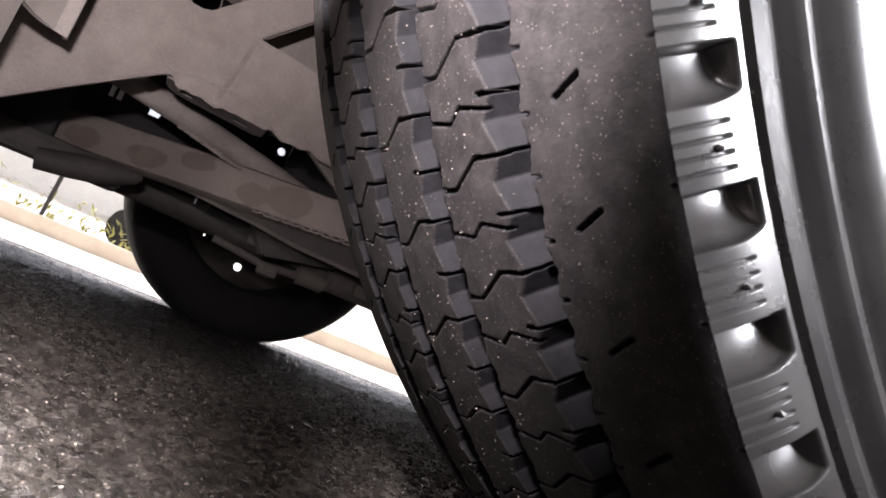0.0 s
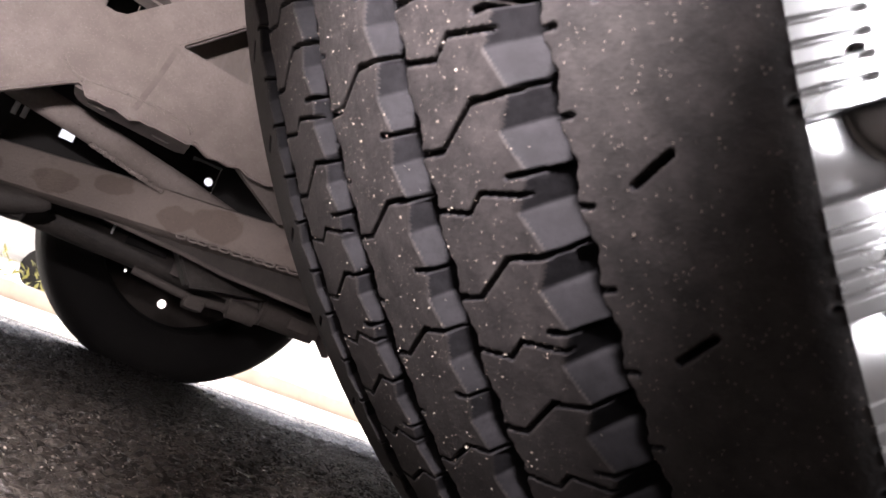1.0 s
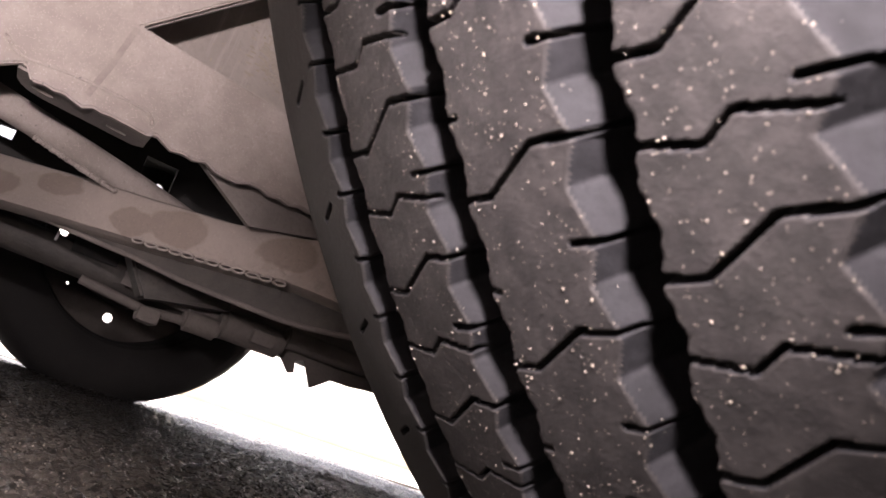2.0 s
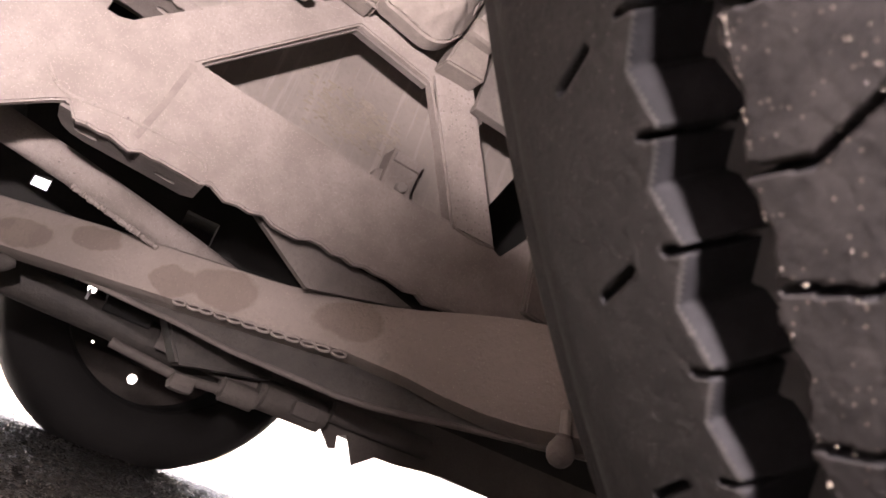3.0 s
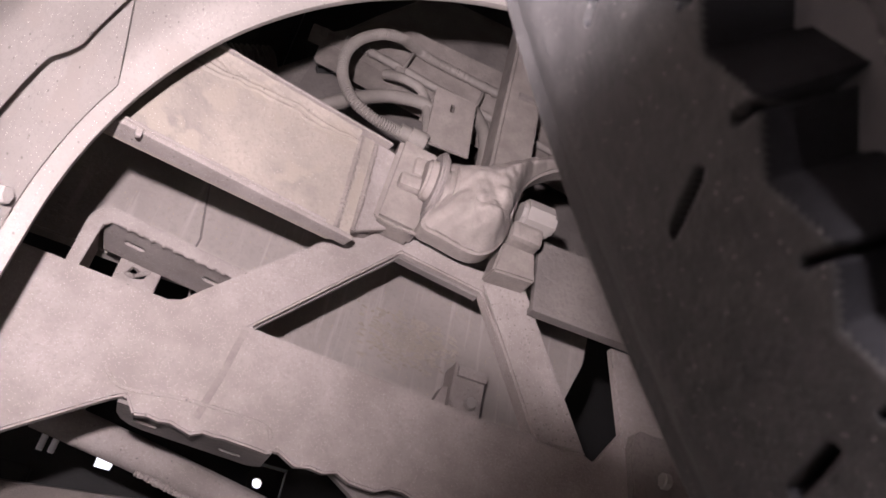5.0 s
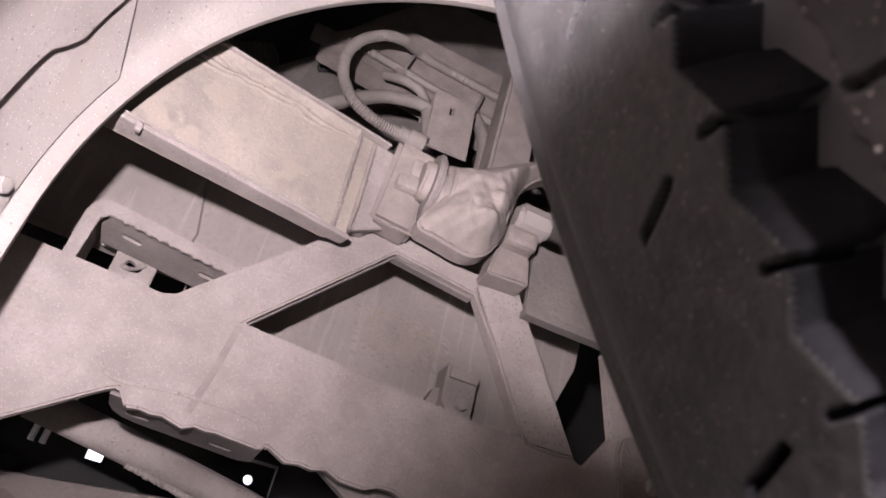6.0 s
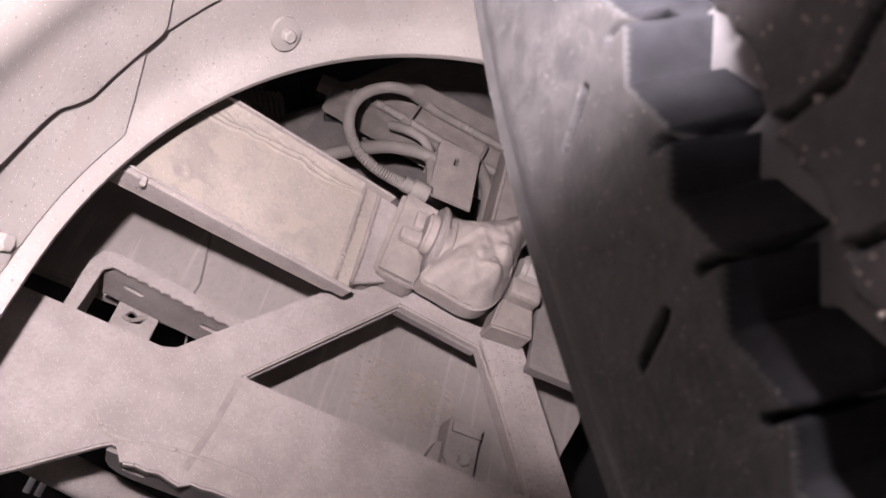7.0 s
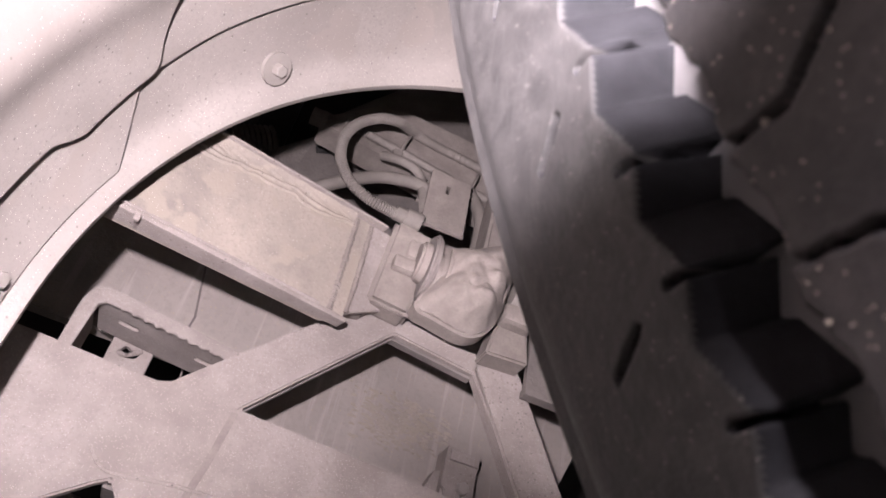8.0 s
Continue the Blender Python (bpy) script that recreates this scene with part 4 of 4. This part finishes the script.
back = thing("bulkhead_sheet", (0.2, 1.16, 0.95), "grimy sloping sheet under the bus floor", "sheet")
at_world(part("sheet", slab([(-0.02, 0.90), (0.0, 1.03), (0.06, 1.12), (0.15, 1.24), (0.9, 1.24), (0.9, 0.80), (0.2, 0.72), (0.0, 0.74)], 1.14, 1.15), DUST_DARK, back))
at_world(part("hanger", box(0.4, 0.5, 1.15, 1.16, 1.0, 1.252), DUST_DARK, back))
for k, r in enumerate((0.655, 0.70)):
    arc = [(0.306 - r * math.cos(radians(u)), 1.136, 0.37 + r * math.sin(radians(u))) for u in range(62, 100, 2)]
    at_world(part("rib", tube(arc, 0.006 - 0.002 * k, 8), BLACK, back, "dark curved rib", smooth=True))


# ---- wheel arch liner ----
ARCH = Vector((0.306, 0, 0.37))


def arch_sheet(profile, u0, u1, steps=60, thick=0.003, ends=None, edge=None):
    """A sheet that follows the arch: rows of (radius, y) swept over angles u (degrees); below 0 it hangs straight down, a metre to 100 units."""
    bm = bmesh.new()
    rings = []
    inner = profile
    for i in range(steps + 1):
        ring = []
        for side in (0, thick):
            row = []
            for k, (r, y) in enumerate(inner):
                u = u0 + ((ends[k] if ends else u1) - u0) * i / steps
                if edge and k < 2:
                    r, y = lip_radius(edge(u) - 0.006 * k) - 0.0060, edge(u) - 0.006 * k
                r2 = r + side
                if u >= 0:
                    a = radians(u)
                    row.append((ARCH.x - r2 * math.cos(a), y, ARCH.z + r2 * math.sin(a)))
                else:
                    row.append((ARCH.x - r2, y, ARCH.z + u / 100))
            ring += row if side == 0 else row[::-1]
        rings.append([bm.verts.new(c) for c in ring])
    n = len(rings[0])
    for a, b in zip(rings, rings[1:]):
        for k in range(n):
            bm.faces.new((a[k], a[(k + 1) % n], b[(k + 1) % n], b[k]))
    bm.faces.new(rings[0])
    bm.faces.new(rings[-1])
    return bm


liner = thing("wheel_arch_liner", (0.306, 0.4, 0.37), "dusty grey plastic wheel arch liner with bolted lip", "wheel arch liner")
LIP = [(0.441, 0.766), (0.4385, 0.762), (0.4385, 0.757), (0.444, 0.752), (0.452, 0.748), (0.459, 0.742), (0.464, 0.732), (0.469, 0.715), (0.474, 0.695), (0.481, 0.66), (0.489, 0.62), (0.515, 0.50)]


def lip_radius(y):
    rows = sorted((b, a) for a, b in LIP[2:])
    return float(np.interp(y, [a for a, b in rows], [b for a, b in rows]))


def upper_edge(u):
    return float(np.interp(u, [18, 23.3, 29.2, 34.1, 40, 43.3, 56, 90, 165], [0.694, 0.6888, 0.681, 0.6765, 0.672, 0.671, 0.6636, 0.655, 0.655]))


at_world(part("lip", arch_sheet(LIP, -10, 165, 90, 0.003), LINER, liner, "rolled lip of the liner", smooth=True))
at_world(part("upper_sheet", arch_sheet([(0.47, 0.69), (0.47, 0.68), (0.490, 0.60), (0.5115, 0.50), (0.5335, 0.40), (0.5525, 0.2), (0.5625, -0.03)], 19, 165, 70, 0.003, edge=upper_edge), LINER, liner, smooth=True))
at_world(part("lower_sheet", arch_sheet([(0.4490, 0.7455), (0.4625, 0.7230), (0.4685, 0.70), (0.4765, 0.66)], -10, 21.5, 24, 0.002, ends=(15.4, 18.7, 20.2, 22.5)), LINER, liner, "thin lower sheet tucked under the flap", smooth=True))


def flap_sheet(thick=0.003):
    """The loose flap: its free edge steps back in an S, and two ribs run along it."""
    us = np.concatenate([np.linspace(-22, 7.5, 20), np.linspace(8, 14.5, 24), np.linspace(15, 20.8, 7), np.linspace(21, 24.8, 20)])
    free = ([-22, 0, 3.7, 8.1, 9.4, 11.4, 12.9, 14.3, 19.2, 21.3, 21.9, 22.2, 22.6, 23.9, 24.3, 24.8], [0.681, 0.682, 0.6845, 0.685, 0.6857, 0.6937, 0.697, 0.695, 0.6884, 0.685, 0.681, 0.675, 0.662, 0.638, 0.6285, 0.610])
    vs = np.concatenate([[0, 0.004, 0.02], np.linspace(0.04, 0.4, 26), np.linspace(0.45, 1, 10)])
    bm = bmesh.new()
    layers = []
    for side in (0, thick):
        grid = []
        for u in us:
            edge = float(np.interp(u, free[0], free[1]))
            row = []
            for v in vs:
                y = edge + (-0.03 - edge) * v
                d = 0.69 - y
                r = lip_radius(max(y, 0.51)) + 0.06 * max(0, 0.51 - y) ** 0.8 - 0.0115 - 0.010 * math.exp(-((d - 0.085) / 0.026) ** 2) + 0.006 * math.exp(-((d - 0.15) / 0.03) ** 2) + side
                a = radians(max(u, 0))
                x, z = ARCH.x - r * math.cos(a), ARCH.z + r * math.sin(a) + min(u, 0) / 100
                row.append(bm.verts.new((x, y, z)))
            grid.append(row)
        layers.append(grid)
    g, h = layers
    n, m = len(us), len(vs)
    for i in range(n - 1):
        for k in range(m - 1):
            bm.faces.new((g[i][k], g[i][k + 1], g[i + 1][k + 1], g[i + 1][k]))
            bm.faces.new((h[i][k], h[i + 1][k], h[i + 1][k + 1], h[i][k + 1]))
    for i in range(n - 1):
        bm.faces.new((g[i][0], g[i + 1][0], h[i + 1][0], h[i][0]))
        bm.faces.new((g[i][-1], h[i][-1], h[i + 1][-1], g[i + 1][-1]))
    for k in range(m - 1):
        bm.faces.new((g[0][k], h[0][k], h[0][k + 1], g[0][k + 1]))
        bm.faces.new((g[-1][k], g[-1][k + 1], h[-1][k + 1], h[-1][k]))
    return bm


at_world(part("flap", flap_sheet(), LINER, liner, "overlapping ribbed flap of the liner", smooth=True))
for angle in (-0.4, 37.0, 67.3, 100.0):
    a = radians(angle)
    normal = Vector((math.cos(a) * 0.89, -0.45, -math.sin(a) * 0.89)).normalized()
    seat = Vector((ARCH.x - 0.4612 * math.cos(a), 0.7325, ARCH.z + 0.4612 * math.sin(a)))
    seat = seat + 0.0035 * normal
    m = Matrix.Translation(seat) @ (-normal).to_track_quat("Y", "Z").to_matrix().to_4x4()
    washer = part("washer", ring_disc(0.0155, 0.003), BOLT, liner)
    washer.matrix_parent_inverse = Matrix.Translation(liner.location).inverted()
    washer.matrix_basis = m
    head = part("bolt_head", hexbolt(0.0068, 0.010), BOLT, liner)
    head.matrix_parent_inverse = Matrix.Translation(liner.location).inverted()
    head.matrix_basis = m

# ---- lower beam and what hangs about it ----
BEAM_RIGHT, BEAM_DIR = Vector((0.40, 0.78, 0)), Vector((0.707, -0.707, 0))
beam_turn = math.atan2(BEAM_DIR.y, BEAM_DIR.x)
beam = thing("axle_beam", BEAM_RIGHT, "dusty forged beam with dark oil stains and a flared end", "axle beam", turn=beam_turn)


def beam_mesh():
    """A beam whose height and depth change along its length."""
    bm = bmesh.new()
    rows = [(-1.15, 0.250, 0.322, 0.05), (-0.84, 0.244, 0.313, 0.05), (-0.55, 0.236, 0.301, 0.05), (-0.395, 0.231, 0.291, 0.052), (-0.29, 0.229, 0.285, 0.055), (-0.20, 0.2275, 0.287, 0.06),
            (-0.14, 0.220, 0.295, 0.065), (-0.09, 0.2095, 0.306, 0.07), (-0.05, 0.204, 0.313, 0.075), (-0.01, 0.203, 0.315, 0.075), (0.03, 0.206, 0.315, 0.08), (0.16, 0.215, 0.312, 0.08)]
    rings = []
    for x, z0, z1, d in rows:
        c = 0.22 * (z1 - z0)
        rings.append([bm.verts.new(p) for p in ((x, 0.004, z0 + c), (x, 0.0, z0 + 2 * c), (x, 0.002, z1 - c), (x, c * 0.5, z1 - 0.3 * c), (x, c * 1.4, z1), (x, d, z1), (x, d, z0), (x, c * 1.2, z0), (x, c * 0.4, z0 + 0.3 * c))])
    n = len(rings[0])
    for a, b in zip(rings, rings[1:]):
        for k in range(n):
            bm.faces.new((a[k], a[(k + 1) % n], b[(k + 1) % n], b[k]))
    bm.faces.new(rings[0])
    bm.faces.new(rings[-1])
    return bm


part("beam", beam_mesh(), BEAM, beam, smooth=True)


def chain(x0, x1, z0, z1, count):
    bm = bmesh.new()
    for k in range(count):
        t = (k + 0.5) / count
        x, z = x0 + (x1 - x0) * t, z0 + (z1 - z0) * t
        link_pts = [(x + 0.008 * math.cos(a), -0.003 + 0.002 * (k % 2), z + 0.0026 * math.sin(a)) for a in [2 * math.pi * i / 12 for i in range(13)]]
        tube(link_pts, 0.0016, 6, bm)
    return bm


part("weld_row", chain(-0.40, -0.19, 0.2325, 0.2255, 12), DUST, beam, "lumpy row of weld beads")
web_low = [(-1.1, 0.270), (-0.888, 0.262), (-0.774, 0.257), (-0.664, 0.248), (-0.565, 0.238), (-0.474, 0.226), (-0.423, 0.220), (-0.344, 0.207), (-0.281, 0.201), (-0.209, 0.194), (-0.167, 0.193), (-0.128, 0.195), (-0.075, 0.199), (0.05, 0.206)]
# The web's dark tone stands in for shade below the beam.
part("lower_web", slab([(x, min(z, 0.25)) for x, z in web_low] + [(0.05, 0.235), (-0.2, 0.24), (-0.5, 0.255), (-1.1, 0.285)], 0.046, 0.066), GRIME_SHADE, beam, "dark curved web below the beam")
part("web_lip", tube([(x, 0.046, z) for x, z in web_low], 0.0032, 10), DUST_DARK, beam, "thin rolled lip of the curved web", smooth=True)
big = thing("cross_tube", (0.0, 1.5, 0.22), "dark grimy tube across the underside", "tube")
at_world(part("tube", tube([(-0.6, 1.52, 0.262), (-0.2, 1.5, 0.2455), (0.17, 1.5, 0.2345), (0.45, 1.5, 0.226)], 0.028, 24), GRIME_SHADE, big, smooth=True))
at_world(part("clamp", box(0.075, 0.150, 1.462, 1.470, 0.243, 0.276, 0.002), BLACK, big, "dark clamp plate on the tube"))
at_world(part("tag", box(0.0465, 0.0510, 1.460, 1.466, 0.249, 0.266, 0.001), GLINT, big, "small near-white tag painted as a glint"))
brace = thing("brace_bar", (0.0, 1.0, 0.29), "dusty welded brace bar between plate and beam", "brace")
at_world(part("bar", tube([(-0.130, 1.08, 0.334), (-0.036, 1.09, 0.322), (0.108, 1.135, 0.307), (0.186, 1.163, 0.297), (0.33, 1.20, 0.265)], 0.0178, 14), DUST, brace, smooth=True))
at_world(part("weld_bead", weld([(-0.024, 1.075, 0.301), (0.03, 1.085, 0.292), (0.08, 1.10, 0.285)], 0.0034, 21), DUST, brace))
left_mount = thing("spring_mount", (-0.15, 1.3, 0.2), "dark grimy spring mount hanging below the frame", "mount")
at_world(part("body", box(-0.30, -0.075, 1.32, 1.37, 0.200, 0.246, 0.014), GRIME_SHADE, left_mount))
at_world(part("spring_eye", tube([(-0.20, 1.3, 0.200), (-0.15, 1.3, 0.210), (-0.11, 1.3, 0.219), (-0.08, 1.3, 0.227), (-0.055, 1.3, 0.234), (-0.046, 1.3, 0.237)], [0.018, 0.021, 0.021, 0.018, 0.012, 0.006], 18), GRIME_SHADE, left_mount, smooth=True))
at_world(part("hanger", box(-0.24, -0.20, 1.33, 1.36, 0.24, 0.34, 0.003), BLACK, left_mount))
knuckle = thing("steering_joint", (0.35, 1.35, 0.2), "dusty cast steering joint and rod ends", "joint")
at_world(part("body", lying_cylinder(0.315, 0.43, 1.35, 0.206, 0.024, 0.008), DUST_DARK, knuckle, smooth=True))
at_world(part("collar", lying_cylinder(0.258, 0.320, 1.35, 0.192, 0.0175, 0.006), DUST_DARK, knuckle, smooth=True))
at_world(part("rod_end", box(0.190, 0.226, 1.33, 1.37, 0.165, 0.190, 0.009), DUST_DARK, knuckle))
at_world(part("knob", box(0.365, 0.408, 1.316, 1.345, 0.190, 0.216, 0.010), DUST_DARK, knuckle, smooth=True))
at_world(part("rod", tube([(0.10, 1.36, 0.196), (0.20, 1.35, 0.184), (0.27, 1.35, 0.190)], 0.0075, 12), DUST_DARK, knuckle, smooth=True))
at_world(part("stub", lying_cylinder(0.43, 0.62, 1.35, 0.222, 0.018, 0.004), DUST_DARK, knuckle, smooth=True))
ball = thing("ball_joint", (0.419, 0.761, 0.2), "round rubber ball joint boot under the beam end", "ball joint")
at_world(part("boot", tube([(0.419, 0.761, z) for z in (0.1835, 0.185, 0.189, 0.195, 0.201, 0.206, 0.209, 0.211)], [0.003, 0.007, 0.0108, 0.0125, 0.0115, 0.0085, 0.007, 0.0078], 18), DUST_DARK, ball, smooth=True))
at_world(part("stud", tube([(0.419, 0.761, 0.210), (0.419, 0.767, 0.232)], 0.005, 10), BOLT, ball))
guard = thing("steering_bracket", (0.45, 1.4, 0.25), "grimy ragged bracket behind the steering joint", "bracket")
at_world(part("plate", slab([(0.16, 0.27), (0.16, 0.215), (0.30, 0.205), (0.375, 0.187), (0.444, 0.201), (0.474, 0.171), (0.484, 0.174), (0.479, 0.194), (0.497, 0.201), (0.522, 0.159), (0.556, 0.183), (0.598, 0.184), (0.69, 0.194), (0.80, 0.19), (1.3, 0.18), (1.3, 0.27)], 1.40, 1.408, hole=[(0.484, 0.240), (0.504, 0.247), (0.512, 0.236), (0.494, 0.224)]), DUST_DARK, guard))
shelf = thing("spring_plate", (0.25, 1.3, 0.24), "grimy folded steel spring plate", "plate")
at_world(part("plate", slab([(0.140, 0.249), (0.181, 0.193), (0.203, 0.199), (0.256, 0.210), (0.312, 0.221), (0.300, 0.242), (0.241, 0.254), (0.19, 0.266)], 1.28, 1.34, 0.004), GRIME_SHADE, shelf))
web = thing("frame_rail", (0.2, 1.42, 0.4), "black frame rail sheet filling the unlit depth under the bus", "frame rail")
# Rail raised into a black sheet: blocks far light, stands in for unlit depth.
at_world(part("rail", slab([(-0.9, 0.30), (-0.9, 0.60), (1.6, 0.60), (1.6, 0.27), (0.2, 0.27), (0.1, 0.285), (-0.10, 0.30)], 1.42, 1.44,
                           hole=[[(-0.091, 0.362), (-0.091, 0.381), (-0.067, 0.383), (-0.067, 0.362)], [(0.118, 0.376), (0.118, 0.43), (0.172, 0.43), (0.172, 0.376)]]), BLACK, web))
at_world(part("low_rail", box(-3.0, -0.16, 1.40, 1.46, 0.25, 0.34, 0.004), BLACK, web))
bright = thing("hanging_bolt", (-0.124, 1.18, 0.334), "near-white bolt painted as a glint, hung from an added bracket", "bolt")
# Bracket and tab added only to carry the glint-coloured shanks.
at_world(part("bracket", box(-0.15, -0.10, 1.05, 1.20, 0.362, 0.368, 0.001), BLACK, bright))
at_world(part("tab", box(-0.15, -0.10, 1.05, 1.056, 0.367, 0.44, 0.001), BLACK, bright))
for x in (-0.129, -0.117):
    at_world(part("shank", tube([(x, 1.18, 0.318), (x, 1.18, 0.365)], 0.0036, 10), GLINT, bright))
wing = thing("cover_plate", (0.43, 0.875, 0.38), "dusty rounded cover plate beside the chassis plate", "cover plate")
# Darkened like the far rail, for the weaker light on this side.
at_world(part("plate", slab([(0.416, 0.335), (0.408, 0.405), (0.411, 0.418), (0.420, 0.425), (0.435, 0.424), (0.50, 0.43), (0.50, 0.33)], 0.872, 0.884, 0.002), DUST_DARK, wing))
at_world(part("bolt", lying_cylinder(0.44, 0.45, 0.868, 0.38, 0.008, 0.002, 12), BOLT, wing))

# The chassis stands a little askew to the road and to the steered wheel.
ASKEW = Matrix.Translation((0.1040, 0.9015, 0.4492)) @ pose(0, 0, 0, -0.54, -0.69, -1.01) @ Matrix.Translation((-0.1, -0.9, -0.45))
for ob in (member, rail, far_rail, rod, floor_panel, clip, hat, hanger, post, loop, cable, cable2, cable3, cable4, block, back, liner, beam, big, brace,
           left_mount, knuckle, ball, guard, shelf, web, bright, wing, *ties):
    ob.matrix_basis = ASKEW @ ob.matrix_basis

# ---- far background ----
def parked_car(at, turn):
    car = thing("parked_car", at, "white parked car beyond the kerb", "car", turn=turn)
    prof = [(-2.1, 0.32), (-2.15, 0.75), (-1.9, 0.95), (-1.2, 1.0), (-0.6, 1.42), (0.7, 1.45), (1.4, 1.02), (2.1, 0.9), (2.2, 0.6), (2.15, 0.32)]
    part("body", slab(prof, -0.85, 0.85, 0.06), BODY, car)
    part("side_window", slab([(-1.0, 1.02), (-0.55, 1.36), (0.62, 1.38), (1.15, 1.02)], -0.86, -0.84), GLASS, car)
    for x in (-1.35, 1.35):
        wheel = part("wheel", lathe([(0.02, -0.87), (0.30, -0.87), (0.32, -0.84), (0.32, -0.66)], 32), RUBBER, car)
        wheel.location = (x, 0, 0.32)


parked_car((-1.55, 12.6, 0.165), 0.0)
parked_car((13.0, 12.4, 0.165), -0.05)
pillar = thing("street_post", (-0.95, 8.4, 0.165), "thin dark leaning post standing on the pavement", "post")
part("shaft", tube([(0, 0, 0), (0.02, 0, 0.6), (0.06, 0, 1.4)], 0.022, 14), RUBBER, pillar)


def hedge(at, seed):
    rng = random.Random(seed)
    bush = thing("low_plant", at, "yellow-green low plant on the pavement", "plant")
    bm = bmesh.new()
    for _ in range(70):
        c = Vector((rng.uniform(-0.45, 0.45), rng.uniform(-0.2, 0.2), abs(rng.gauss(0.12, 0.12))))
        d = Vector((rng.uniform(-1, 1), rng.uniform(-1, 1), rng.uniform(0, 1))).normalized() * 0.07
        w = d.cross(Vector((0.3, 0.2, 1))).normalized() * 0.022
        bm.faces.new([bm.verts.new(c - d), bm.verts.new(c + w), bm.verts.new(c + d), bm.verts.new(c - w)])
    part("leaves", bm, LEAF, bush)


for k, p in enumerate(((-1.3, 9.2, 0.165), (-0.35, 9.6, 0.165), (0.35, 9.6, 0.165))):
    hedge(p, k)
